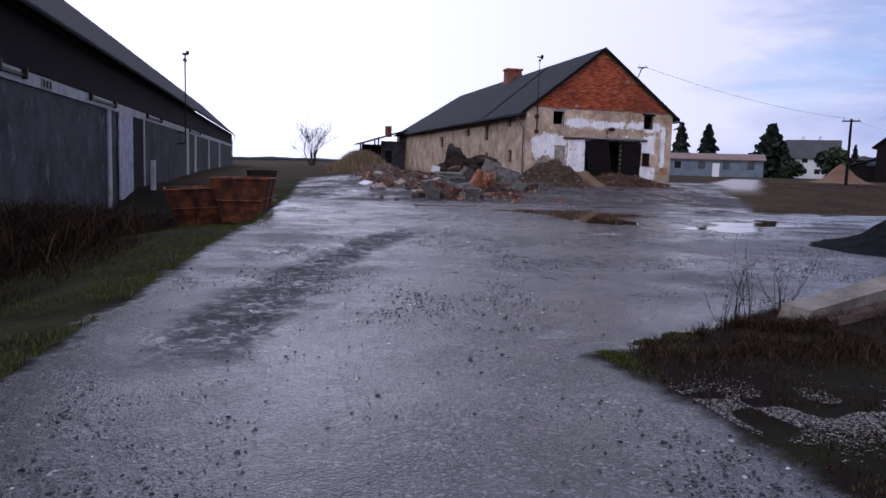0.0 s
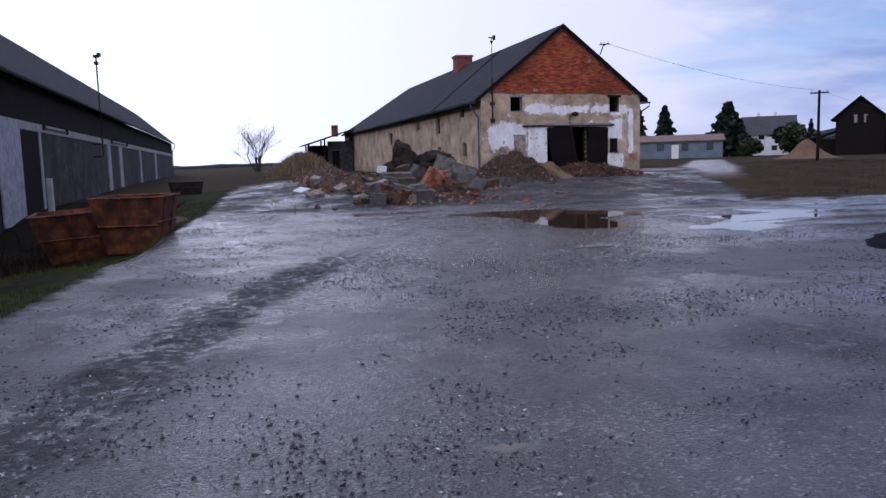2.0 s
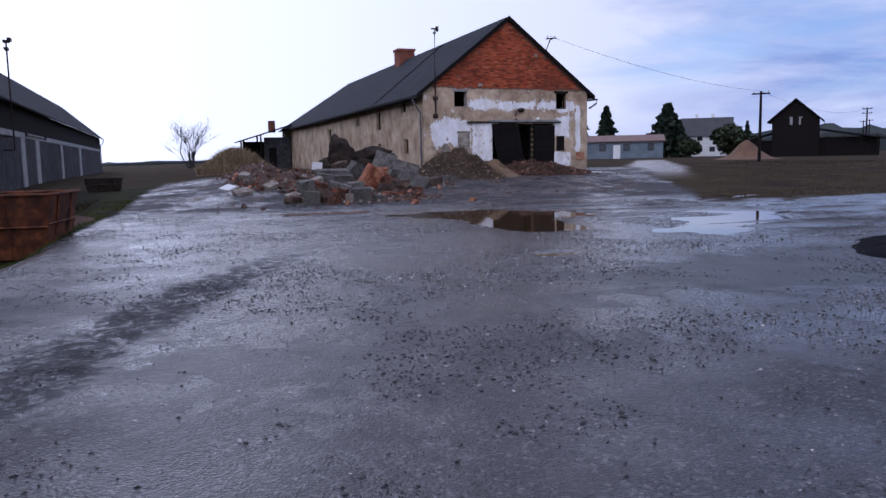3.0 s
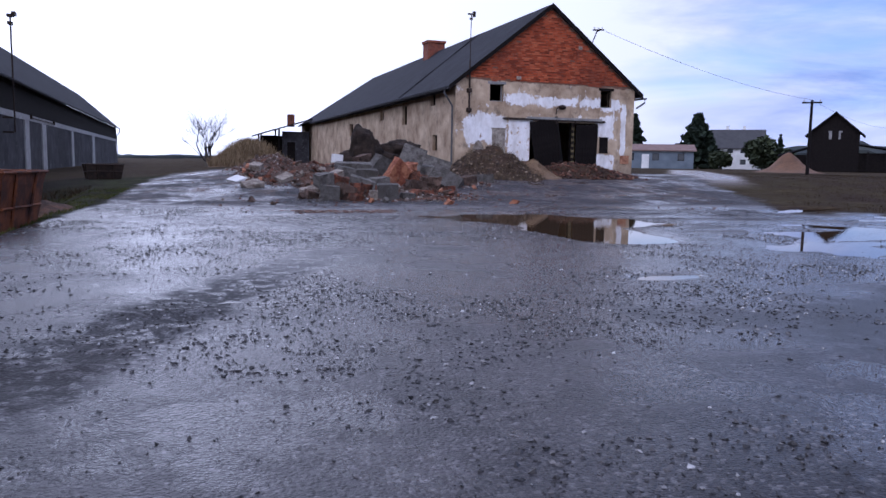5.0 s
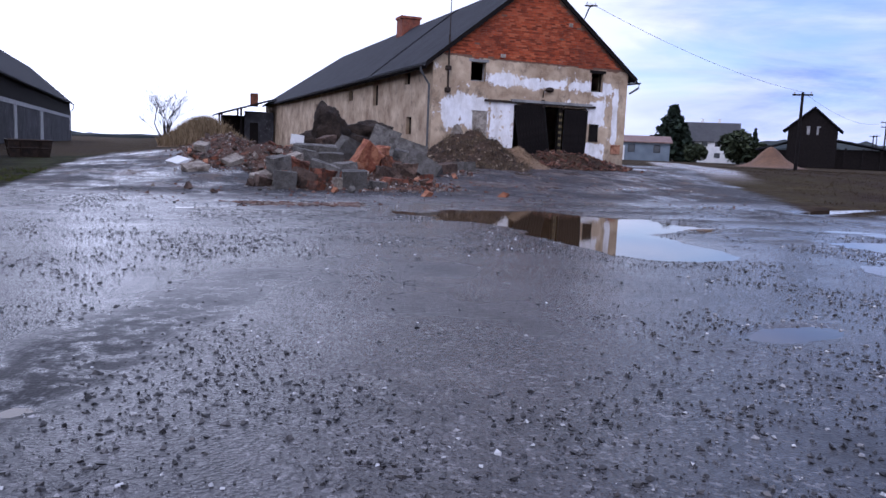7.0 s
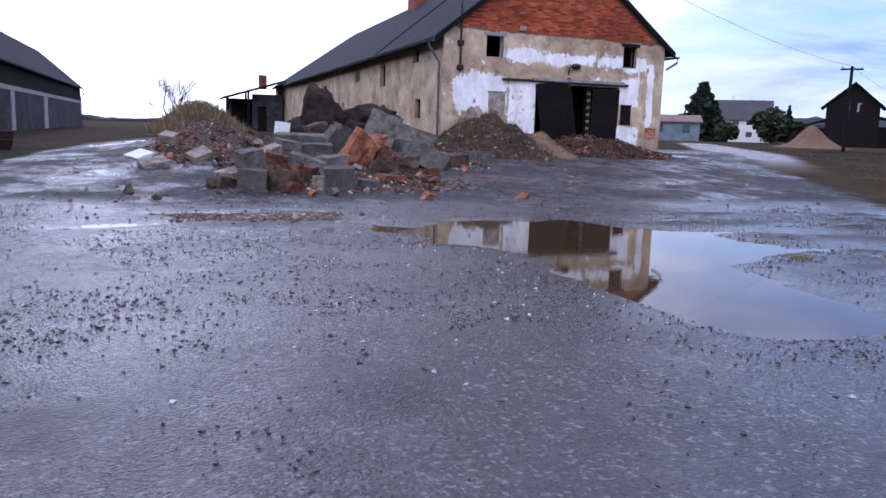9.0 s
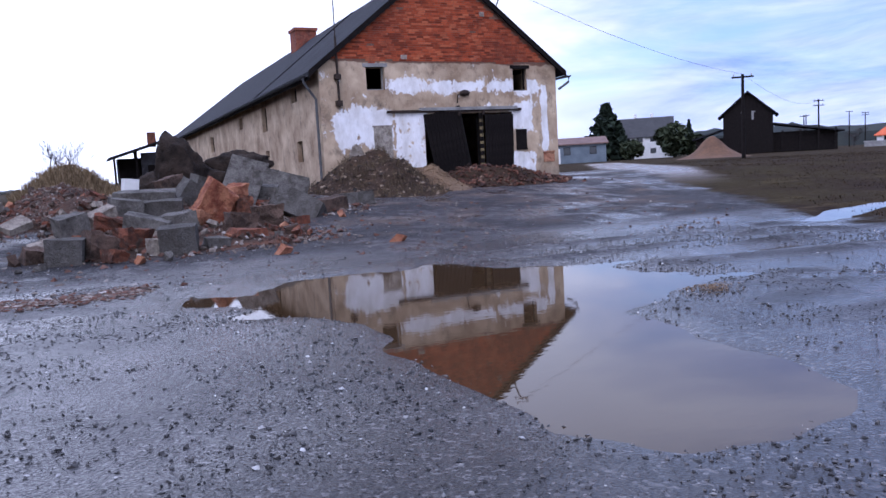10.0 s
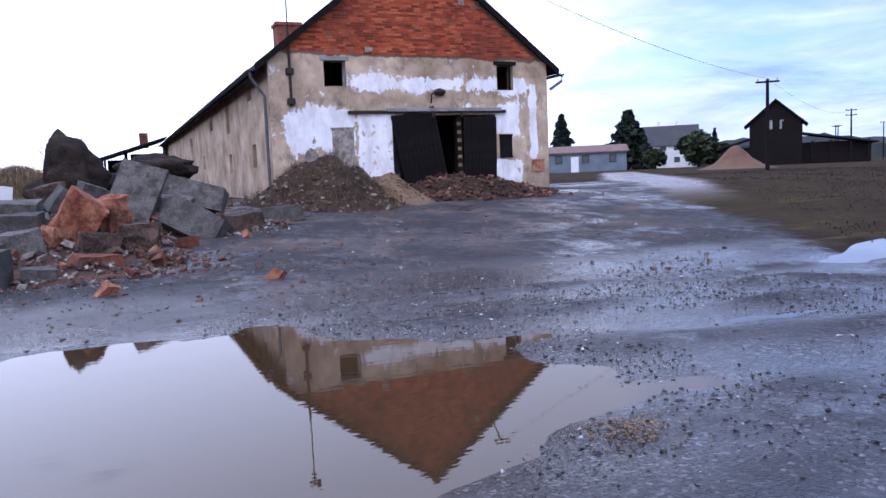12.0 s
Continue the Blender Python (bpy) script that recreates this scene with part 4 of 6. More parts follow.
# ---- rusty skips on the verge ----
def skip(place, turn, length, width, height, taper, lean, label, steel=None):
    """An open tapered steel container with a rim and ribs."""
    steel = steel or RUST
    ob = thing("skip", place, label, "skip", "rusty skips on the verge")
    ob.matrix_basis = pose(*place, lean, 0, turn)
    hl, hw = length / 2, width / 2
    bl, bw = hl * taper, hw * taper
    bm = bmesh.new()
    lo = [bm.verts.new(p) for p in ((-bl, -bw, 0), (bl, -bw, 0), (bl, bw, 0), (-bl, bw, 0))]
    hi = [bm.verts.new(p) for p in ((-hl, -hw, height), (hl, -hw, height), (hl, hw, height), (-hl, hw, height))]
    bm.faces.new(lo[::-1])
    for i in range(4):
        j = (i + 1) % 4
        bm.faces.new((lo[i], lo[j], hi[j], hi[i]))
    bmesh.ops.subdivide_edges(bm, edges=bm.edges[:], cuts=5, use_grid_fill=True)
    for v in bm.verts:
        d = noise.noise(v.co * 1.6 + Vector(place)) * 0.05
        v.co += Vector((d * (1 if v.co.x > 0 else -1), d * (1 if v.co.y > 0 else -1), 0))
    bmesh.ops.solidify(bm, geom=bm.faces[:], thickness=0.02)
    part("shell", bm, steel, ob)
    bm = bmesh.new()
    ring = [(-hl, -hw, height), (hl, -hw, height), (hl, hw, height), (-hl, hw, height)]
    for i in range(4):
        tube(bm, [ring[i], ring[(i + 1) % 4]], 0.035, 6)
    part("rim", bm, steel, ob)
    for fx in (-0.45, 0.45):
        bm = bmesh.new()
        tube(bm, [(bl * fx, -bw - 0.02, 0.03), (hl * fx, -hw - 0.02, height)], 0.03, 4)
        part("rib", bm, steel, ob)
    bm = bmesh.new()
    tube(bm, [(-bl - 0.02, 0.1, 0.03), (-hl - 0.02, 0.1, height)], 0.03, 4)
    part("rib", bm, steel, ob)
    bm = bmesh.new()
    tube(bm, [(-(bl + hl) / 2 - 0.02, -(bw + hw) / 2, height / 2), (-(bl + hl) / 2 - 0.02, (bw + hw) / 2, height / 2)], 0.03, 4)
    part("belt", bm, steel, ob)
    bm = bmesh.new()
    k = 0.55
    tube(bm, [(-(bl + (hl - bl) * k), -(bw + (hw - bw) * k) - 0.02, height * k), (bl + (hl - bl) * k, -(bw + (hw - bw) * k) - 0.02, height * k)], 0.03, 4)
    part("belt", bm, steel, ob)
    return ob


skip((-18.3, -18.9, gz(-18.3, -18.9) - 0.03), 97, 2.4, 2.15, 1.32, 0.66, -3, "rusty tapered steel skip in the grass")
skip((-16.7, -19.3, gz(-16.7, -19.3) - 0.02), 80, 2.3, 1.80, 1.52, 0.70, 0, "rust-brown ribbed skip at the lane's edge")
skip((-16.4, 2.6, gz(-16.4, 2.6) - 0.03), 12, 1.6, 1.5, 0.70, 0.85, 0, "low dark rusted trough on the verge", IRON)

# ---- rubble heap ----
HEAP = ((-6.1, -11.2, 0.12, 2.5, 1.5), (-7.7, -11.0, 0.20, 1.1, 1.5), (-6.3, -9.0, 0.20, 1.6, 1.4), (-4.9, -8.8, 0.10, 1.2, 1.5), (-6.3, -6.6, 0.52, 1.5, 1.9), (-4.0, -6.0, 0.34, 1.2, 1.9), (-2.2, -7.0, 0.07, 1.1, 1.6), (-5.2, -2.6, 0.55, 2.0, 2.2), (-8.0, -5.6, 0.55, 1.0, 2.6), (-8.8, 1.5, 0.65, 1.3, 4.5), (-9.6, -5.2, 0.16, 1.1, 2.4))


def heap_z(x, y):
    h = 0.0
    for cx, cy, top, sx, sy in HEAP:
        h = np.maximum(h, top * np.exp(-(((np.asarray(x) - cx) / sx) ** 2 + ((np.asarray(y) - cy) / sy) ** 2) ** 1.2))
    return h * (0.8 + 0.4 * vnoise(x, y, 0.8, 9)) + 0.14 * (vnoise(x, y, 0.35, 11) - 0.5) * np.minimum(1, h * 4)


def field_mesh(x0, x1, y0, y1, step, fn, base=ground_z, sink=0.05):
    """A heap as a skin over the ground: only where fn gives it height."""
    xs, ys = np.arange(x0, x1, step), np.arange(y0, y1, step)
    A, B = np.meshgrid(xs, ys)
    h = fn(A, B)
    z = base(A, B) + h - sink
    bm = bmesh.new()
    vs = {}
    for j in range(len(ys) - 1):
        for i in range(len(xs) - 1):
            if max(h[j, i], h[j, i + 1], h[j + 1, i], h[j + 1, i + 1]) < 0.03:
                continue
            q = []
            for jj, ii in ((j, i), (j, i + 1), (j + 1, i + 1), (j + 1, i)):
                if (jj, ii) not in vs:
                    vs[jj, ii] = bm.verts.new((A[jj, ii], B[jj, ii], z[jj, ii]))
                q.append(vs[jj, ii])
            bm.faces.new(q)
    return bm


rubble = thing("rubble_heap", (0, 0, 0), "heap of broken concrete blocks, brick and earth before the barn", "rubble heap")
part("heap_core", field_mesh(-13.5, 0.5, -15.5, 9.0, 0.16, heap_z), DUST, rubble, "brick dust and earth")


def lump_mesh(w, d, h, rough, seed, cuts=2):
    """A broken block: worn edges, chipped faces."""
    r = random.Random(seed)
    bm = boxes((-w / 2, w / 2, -d / 2, d / 2, -h / 2, h / 2))
    for v in bm.verts:
        v.co += Vector((r.uniform(-1, 1) * w, r.uniform(-1, 1) * d, r.uniform(-1, 1) * h)) * rough * 0.5
    bmesh.ops.subdivide_edges(bm, edges=bm.edges[:], cuts=cuts, use_grid_fill=True)
    if rough > 0.15 and cuts > 1:
        bmesh.ops.subdivide_edges(bm, edges=bm.edges[:], cuts=1, use_grid_fill=True)
    o = Vector((seed * 3.1, seed * 1.7, seed * 0.9))
    for v in bm.verts:
        v.co += noise.noise_vector(v.co * 5 + o) * min(w, d, h) * rough * 0.55 + noise.noise_vector(v.co * 13 + o) * min(w, d, h) * rough * 0.25
    return bm


def block(x, y, z, w, d, h, rx, ry, rz, material, name="concrete_block", rough=0.12, label=""):
    b = part(name, lump_mesh(w, d, h, rough, int(abs(x * 37 + y * 91)) % 997), material, rubble, label)
    b.matrix_basis = pose(x, y, max(z, gz(x, y) + 0.38 * h), rx, ry, rz)
    return b


block(-6.81, -7.70, 1.12, 1.32, 0.6, 0.40, 8, 2, -10, BLOCK, "concrete_slab", 0.08)
block(-7.35, -8.80, 0.77, 0.71, 0.5, 0.76, 4, 6, 8, BLOCK, "concrete_block", 0.1)
block(-6.56, -8.51, 0.78, 1.00, 0.6, 0.58, 2, -3, -6, BLOCK)
block(-7.01, -10.14, 0.44, 0.91, 0.55, 0.56, 6, 16, -12, BLOCK, "concrete_block", 0.1)
block(-6.36, -9.87, 0.39, 0.72, 0.55, 0.54, 2, -4, 10, BLOCK)
block(-8.44, -10.70, 0.61, 0.54, 0.5, 0.68, 6, -10, 20, BLOCK, "concrete_block", 0.1)
block(-8.53, -12.44, 0.18, 0.59, 0.55, 0.50, 0, 2, -6, BLOCK, "concrete_block", 0.08)
block(-6.62, -12.29, 0.11, 0.67, 0.6, 0.58, 2, -3, -10, BLOCK, "concrete_block", 0.08)
block(-8.01, -12.18, 0.06, 0.51, 0.5, 0.49, 0, 14, 20, BROWN_RUBBLE, "concrete_block", 0.2)
block(-7.02, -12.24, 0.10, 0.31, 0.3, 0.33, 0, 4, 12, PALE_BLOCK)
block(-7.41, -11.79, 0.05, 0.59, 0.45, 0.46, 6, 10, 30, BRICK, "brick_lump", 0.3)
block(-5.54, -9.07, 0.72, 0.68, 0.5, 1.14, 12, 32, 14, BRICK_MORTAR, "brick_lump", 0.16, "pink mortared chunk of brick wall")
block(-4.86, -8.57, 0.97, 0.50, 0.4, 0.62, 10, -12, 30, BRICK_MORTAR, "brick_lump", 0.3)
block(-4.79, -8.70, 0.54, 0.45, 0.4, 0.64, -8, 8, 10, BRICK, "brick_lump", 0.3)
block(-4.40, -6.98, 1.24, 0.94, 0.3, 1.58, -14, 22, -16, BLOCK, "concrete_slab", 0.06)
block(-3.04, -5.91, 1.25, 1.45, 0.7, 0.55, -14, 17, -22, BLOCK, "concrete_slab", 0.06)
block(-3.63, -6.62, 0.83, 0.90, 0.6, 0.75, 0, 8, -18, BLOCK, "concrete_block", 0.1)
block(-3.30, -8.34, 0.41, 1.26, 0.7, 0.63, -22, 28, -28, BLOCK, "concrete_slab", 0.06)
block(-2.22, -7.46, 0.34, 0.79, 0.5, 0.18, 8, 8, -8, PALE_BLOCK, "pale_slab", 0.1)
block(-2.23, -7.72, 0.09, 0.72, 0.5, 0.39, 3, -4, 18, BROWN_RUBBLE, "concrete_block", 0.15)
block(-1.16, -6.62, 0.18, 0.93, 0.6, 0.35, 0, -2, -6, BLOCK, "concrete_slab", 0.07)
block(-4.38, -9.88, 0.06, 0.71, 0.5, 0.55, 3, -5, -16, BROWN_RUBBLE, "concrete_block", 0.2)
block(-5.11, -10.29, 0.15, 0.61, 0.5, 0.51, 0, 8, 12, BROWN_RUBBLE, "concrete_block", 0.2)
block(-5.12, -11.23, -0.05, 0.75, 0.5, 0.24, 4, 6, 20, BRICK, "brick_lump", 0.25)
block(-7.82, -9.51, 0.83, 0.52, 0.4, 0.31, 10, -24, 14, PALE_BLOCK, "pale_slab", 0.14)
block(-7.71, -10.05, 0.63, 0.56, 0.4, 0.43, 6, 6, 0, BRICK, "brick_lump", 0.28)
block(-5.68, -7.21, 1.18, 0.62, 0.4, 0.54, 10, 36, 20, BLOCK, "concrete_block", 0.1)
block(-5.85, -9.25, 0.57, 0.38, 0.35, 0.48, 10, 10, 40, BRICK_MORTAR, "brick_lump", 0.3)
block(-9.06, -11.96, 0.09, 0.39, 0.35, 0.29, 8, 12, 30, BROWN_RUBBLE, "concrete_block", 0.2)
block(-8.88, -10.73, 0.37, 0.61, 0.4, 0.20, 12, -12, 20, PALE_BLOCK, "pale_slab", 0.16)
block(-8.23, -11.28, 0.37, 0.40, 0.35, 0.35, 6, 20, 50, BRICK, "brick_lump", 0.3)
block(-7.78, -12.78, -0.01, 0.28, 0.3, 0.24, 4, 10, 40, BRICK, "brick_lump", 0.3)
block(-5.92, -12.09, -0.17, 0.45, 0.35, 0.23, 6, 4, 10, BLOCK, "concrete_block", 0.14)
block(-3.62, -9.68, -0.04, 0.30, 0.3, 0.19, 0, 6, 30, BRICK, "brick_lump", 0.25)
block(-6.08, -6.13, 1.41, 0.63, 0.4, 0.41, 6, -14, 30, BROWN_RUBBLE, "concrete_block", 0.16)
block(-7.0, -5.6, 1.45, 0.36, 0.34, 0.34, 0, 8, 10, WHITE_PLASTER, "white_box", 0.06, "dented white box")
block(-9.5, -8.8, 0.75, 0.55, 0.4, 0.14, 20, -20, 30, PALE_BLOCK, "pale_slab", 0.15)
block(-10.2, -6.0, 1.1, 0.5, 0.4, 0.2, 10, -16, 60, PALE_BLOCK, "pale_slab", 0.2)
block(-10.6, -8.6, 0.45, 0.7, 0.5, 0.2, 14, -10, 20, PALE_BLOCK, "pale_slab", 0.2)
block(-11.0, -6.6, 0.45, 0.6, 0.5, 0.12, 10, -16, 50, WHITE_PLASTER, "pale_slab", 0.2)
block(-5.2, -6.0, 1.35, 0.6, 0.5, 0.4, 10, 20, 20, BLOCK)


def clod(x, y, z, w, d, h, seed, label):
    """A big torn-out clod of earth and roots."""
    bm = bmesh.new()
    bmesh.ops.create_icosphere(bm, subdivisions=4, radius=0.5)
    o = Vector((seed, seed * 2, seed * 3))
    for v in bm.verts:
        k = 1 + 0.42 * noise.noise(v.co * 2.0 + o) + 0.22 * noise.noise(v.co * 5 + o) + 0.12 * noise.noise(v.co * 13 + o) + 0.06 * noise.noise(v.co * 30 + o)
        v.co = Vector((v.co.x * w, v.co.y * d, v.co.z * h)) * k
    ob = part("earth_clod", bm, DARK_SOIL, rubble, label, True)
    ob.location = (x, y, z)
    return ob


clod(-5.55, -4.4, 1.80, 1.40, 1.4, 1.75, 3.0, "dark clod of earth and roots")
clod(-6.1, -4.2, 1.25, 1.2, 1.2, 1.0, 4.2, "dark clod of earth and roots")
clod(-3.6, -3.2, 1.90, 2.0, 1.2, 0.85, 5.0, "dark clod of earth and roots")
clod(-4.6, -3.8, 1.4, 1.4, 1.2, 0.8, 9.0, "dark clod of earth and roots")

frag_meshes = []
for k in range(7):
    bm = lump_mesh(0.30, 0.16, 0.09 + 0.02 * k, 0.35, 50 + k, 1)
    me = bpy.data.meshes.new("brick_fragment")
    bm.to_mesh(me)
    bm.free()
    me.materials.append((BRICK, BROWN_RUBBLE, BRICK, PALE_BLOCK, BLOCK, BRICK_MORTAR, BROWN_RUBBLE)[k])
    frag_meshes.append(me)
n_done = 0
while n_done < 290:
    x, y = rng.uniform(-11.4, -1.5), rng.uniform(-14.0, 3)
    h = float(heap_z(x, y))
    if h < 0.04 and rng.random() > 0.05 or h < 0.0:
        continue
    if y > -7 and rng.random() > 0.45:
        continue
    p = new("brick_fragment", frag_meshes[rng.randrange(7)])
    p.parent = rubble
    s = rng.uniform(0.35, 1.0)
    p.matrix_basis = pose(x, y, gz(x, y) + h + 0.02, rng.uniform(-50, 50), rng.uniform(-50, 50), rng.uniform(0, 360)) @ Matrix.Diagonal((s, s, s, 1))
    n_done += 1


def scatter(name, count, pick, sizes, material, label, category, squash=0.6, parent=None, seed=1):
    """Many small angular bits joined in one mesh; pick(r) gives a place or None."""
    r = random.Random(seed)
    base = np.array([(1, 0, 0), (-1, 0, 0), (0, 1, 0), (0, -1, 0), (0, 0, 1), (0, 0, -1)], float)
    tri = np.array([(0, 2, 4), (2, 1, 4), (1, 3, 4), (3, 0, 4), (2, 0, 5), (1, 2, 5), (3, 1, 5), (0, 3, 5)])
    V, F, n = [], [], 0
    while n < count:
        p = pick(r)
        if p is None:
            continue
        s = sizes[0] + (sizes[1] - sizes[0]) * r.random() ** 3
        m3 = np.array(Euler((r.uniform(0, 6.3), r.uniform(0, 6.3), r.uniform(0, 6.3))).to_matrix())
        j = np.array([[r.uniform(0.6, 1.3) for _ in range(3)] for _ in range(6)])
        q = (base * j * (1, r.uniform(0.5, 1), r.uniform(0.35, 0.9))) @ m3.T * s * (1, 1, squash) + np.array(p)
        V.append(q), F.append(tri + n * 6)
        n += 1
    me = bpy.data.meshes.new(name)
    me.from_pydata(np.concatenate(V).tolist(), [], np.concatenate(F).tolist())
    me.materials.append(material)
    ob = new(name, me)
    if parent:
        ob.parent = parent
    return tagged(ob, label, category, kind="stuff")


def on_heap(r):
    x, y = r.uniform(-12.8, -0.8), r.uniform(-15.2, 4)
    h = float(heap_z(x, y))
    if h < 0.02 and r.random() > 0.08:
        return None
    return (x, y, gz(x, y) + max(h, 0) - 0.01)


scatter("debris", 8000, on_heap, (0.025, 0.11), SHARDS, "", "", 0.7, rubble, 3)


def on_strip(r):
    t = r.random()
    x, y = -10.2 + 2.6 * t + r.gauss(0, 0.12), -16.0 - 0.75 * math.sin(t * 2.6) + r.gauss(0, 0.26)
    return (x, y, gz(x, y) + 0.005)


scatter("brick_strip", 1500, on_strip, (0.02, 0.09), SHARDS, "flattened strip of broken brick pressed into the mud", "brick rubble", 0.35, None, 4)


# ---- earth heaps against the gable ----
def mound_fn(cx, cy, sx, sy, top, seed, flat=1.3, rough=0.25):
    def fn(x, y):
        r = ((np.asarray(x) - cx) / sx) ** 2 + ((np.asarray(y) - cy) / sy) ** 2
        h = top * np.exp(-r ** flat)
        return h * (1 - rough / 2 + rough * vnoise(x, y, 0.7, seed)) + rough * 0.25 * (vnoise(x, y, 0.25, seed + 1) - 0.5) * np.minimum(1, h * 3)
    return fn


soil_fn = mound_fn(1.0, -2.2, 1.5, 2.6, 1.25, 21, 1.3, 0.5)
m = Mat("mixed_spoil", 0.95, 0, 0.15)
c = m.ramp(m.noise(0.9, 6, 0.7), (0.34, (0.016, 0.010, 0.006)), (0.48, (0.045, 0.027, 0.016)), (0.60, (0.060, 0.038, 0.024)), (0.72, (0.12, 0.070, 0.032)))
m.color(m.mix(0.6, c, m.ramp(m.noise(9, 6, 0.75), (0.35, 0.1), (0.65, 0.9)), "OVERLAY"))
m.bump(m.noise(10, 6, 0.8), 1.0, 0.08)
SPOIL = m.mat
heap1 = part("soil_mound", field_mesh(-1.6, 5.4, -8.2, -0.02, 0.14, soil_fn), SPOIL)
tagged(heap1, "dark soil heap lying against the barn's gable", "soil heap")
sand_fn = mound_fn(2.75, -2.5, 0.85, 1.9, 0.80, 31, 1.2, 0.6)
heap2 = part("sand_mound", field_mesh(0.8, 5.6, -6.6, -0.02, 0.12, sand_fn), TAN_SOIL)
tagged(heap2, "tan straw-littered sand slope beside the soil heap", "sand heap")
def on_soil(r):
    x, y = r.gauss(2.9, 0.5), r.gauss(-2.8, 1.1)
    h = max(float(soil_fn(x, y)), float(sand_fn(x, y)))
    return None if y > -0.3 else (x, y, gz(x, y) + max(h, 0) - 0.04)


def on_soil2(r):
    x, y = r.uniform(-1.4, 5.0), r.uniform(-7.5, -0.2)
    h = float(soil_fn(x, y))
    return None if h < 0.05 else (x, y, gz(x, y) + h - 0.05)


scatter("sand_spill", 1800, on_soil, (0.02, 0.09), TAN_SOIL, "tan sand and crumbs spilling down the soil heap", "sand", 0.4, None, 33)
scatter("soil_clods", 2200, on_soil2, (0.02, 0.12), DARK_SHARDS, "loose clods and rubble over the soil mound", "soil clods", 0.7, None, 34)
door_fn = mound_fn(5.6, -2.4, 1.9, 2.0, 0.55, 41, 1.3, 0.8)
heap3 = thing("brick_spill", (0, 0, 0), "low spill of broken brick before the barn door", "brick spill")
part("spill_core", field_mesh(2.6, 9.0, -6.6, -0.02, 0.14, door_fn), SPOIL, heap3)


def on_spill(r):
    x, y = r.uniform(3.4, 8.9), r.uniform(-5.4, -0.1)
    h = float(door_fn(x, y))
    return None if h < 0.03 and r.random() > 0.1 else (x, y, gz(x, y) + max(h, 0))


scatter("brick_litter", 1800, on_spill, (0.02, 0.16), RED_SHARDS, "", "", 0.7, heap3, 5)


# ---- vegetation ----
def blades(name, count, pick, height, width, material, label, category, seed, lean=0.5, two=False):
    """Grass or dead stems: bent strips, each of its own tone, joined in one mesh."""
    r = random.Random(seed)
    V, F = [], []
    n = 0
    while n < count:
        p = pick(r)
        if p is None:
            continue
        x, y, z = p
        a, h = r.uniform(0, math.tau), height * r.uniform(0.4, 1.3)
        dx, dy = math.cos(a) * h * lean * r.random(), math.sin(a) * h * lean * r.random()
        b = r.uniform(0, math.tau)
        wx, wy = math.cos(b) * width, math.sin(b) * width
        i = len(V)
        V += [(x - wx, y - wy, z - 0.02), (x + wx, y + wy, z - 0.02), (x + dx * 0.35 + wx * 0.8, y + dy * 0.35 + wy * 0.8, z + h * 0.6), (x + dx * 0.35 - wx * 0.8, y + dy * 0.35 - wy * 0.8, z + h * 0.6), (x + dx, y + dy, z + h)]
        F += [(i, i + 1, i + 2, i + 3), (i + 3, i + 2, i + 4)]
        n += 1
    me = bpy.data.meshes.new(name)
    me.from_pydata(V, [], F)
    me.materials.append(material)
    return tagged(new(name, me), label, category, kind="stuff")


def verge_x(y):
    return -17.7 + 0.094 * (y + 41)


def on_verge(r):
    y = -43 + 36 * r.random() ** 1.3
    x = verge_x(y) - 0.15 - 2.6 * r.random() ** 1.5
    return None if snoise(x, y, 0.9, 60) < 0.42 else (x, y, gz(x, y))


def on_wild(r):
    y = r.uniform(-40, -6)
    x = verge_x(y) - 1.6 - 4.2 * r.random()
    return None if x < LX + 0.2 or snoise(x, y, 1.3, 61) < 0.38 else (x, y, gz(x, y))


def on_bush(r):
    y = r.gauss(-28, 3.4)
    x = r.gauss(-21.0, 0.8)
    return None if not LX + 0.2 < x < -18.8 else (x, y, gz(x, y) + r.random() ** 2 * 0.5)


def on_soil3(r):
    p = on_soil2(r)
    return None if p is None or snoise(p[0], p[1], 0.8, 66) < 0.5 else p


blades("mound_weeds", 1500, on_soil3, 0.22, 0.008, STRAW, "dry weeds growing over the soil mound", "weeds", 19, 1.2)
blades("grass", 15000, on_verge, 0.065, 0.006, BLADE, "short green grass along the lane's edge", "grass", 11, 1.3)
blades("weeds", 9000, on_wild, 0.17, 0.008, DEAD, "dead brown weeds before the cowshed wall", "weeds", 12, 1.6)
blades("bramble", 9000, on_bush, 0.55, 0.010, DEAD, "dark dead bramble thicket against the cowshed", "bramble", 13, 2.2)


def bank_ok(x, y, margin=0.0):
    return x > -12.75 + margin and y < -40.6 + 0.62 * (x + 12.8) - 0.15 - margin


def on_bank(r):
    x, y = r.uniform(-12.9, -5), r.uniform(-47, -36.3)
    return None if not bank_ok(x, y) or snoise(x, y, 0.7, 62) < 0.35 else (x, y, gz(x, y))


def on_moss(r):
    x = r.uniform(-12.85, -11.2)
    y = -40.55 + 0.62 * (x + 12.8) - abs(r.gauss(0.0, 0.34))
    return None if snoise(x, y, 0.4, 63) < 0.48 else (x, y, gz(x, y))


blades("bank_weeds", 16000, on_bank, 0.04, 0.007, DEAD, "dark trampled weeds on the low bank", "weeds", 14, 1.0)
blades("bank_moss", 3200, on_moss, 0.030, 0.005, MOSS, "bright yellow-green moss fringing the bank", "moss", 15, 0.9)


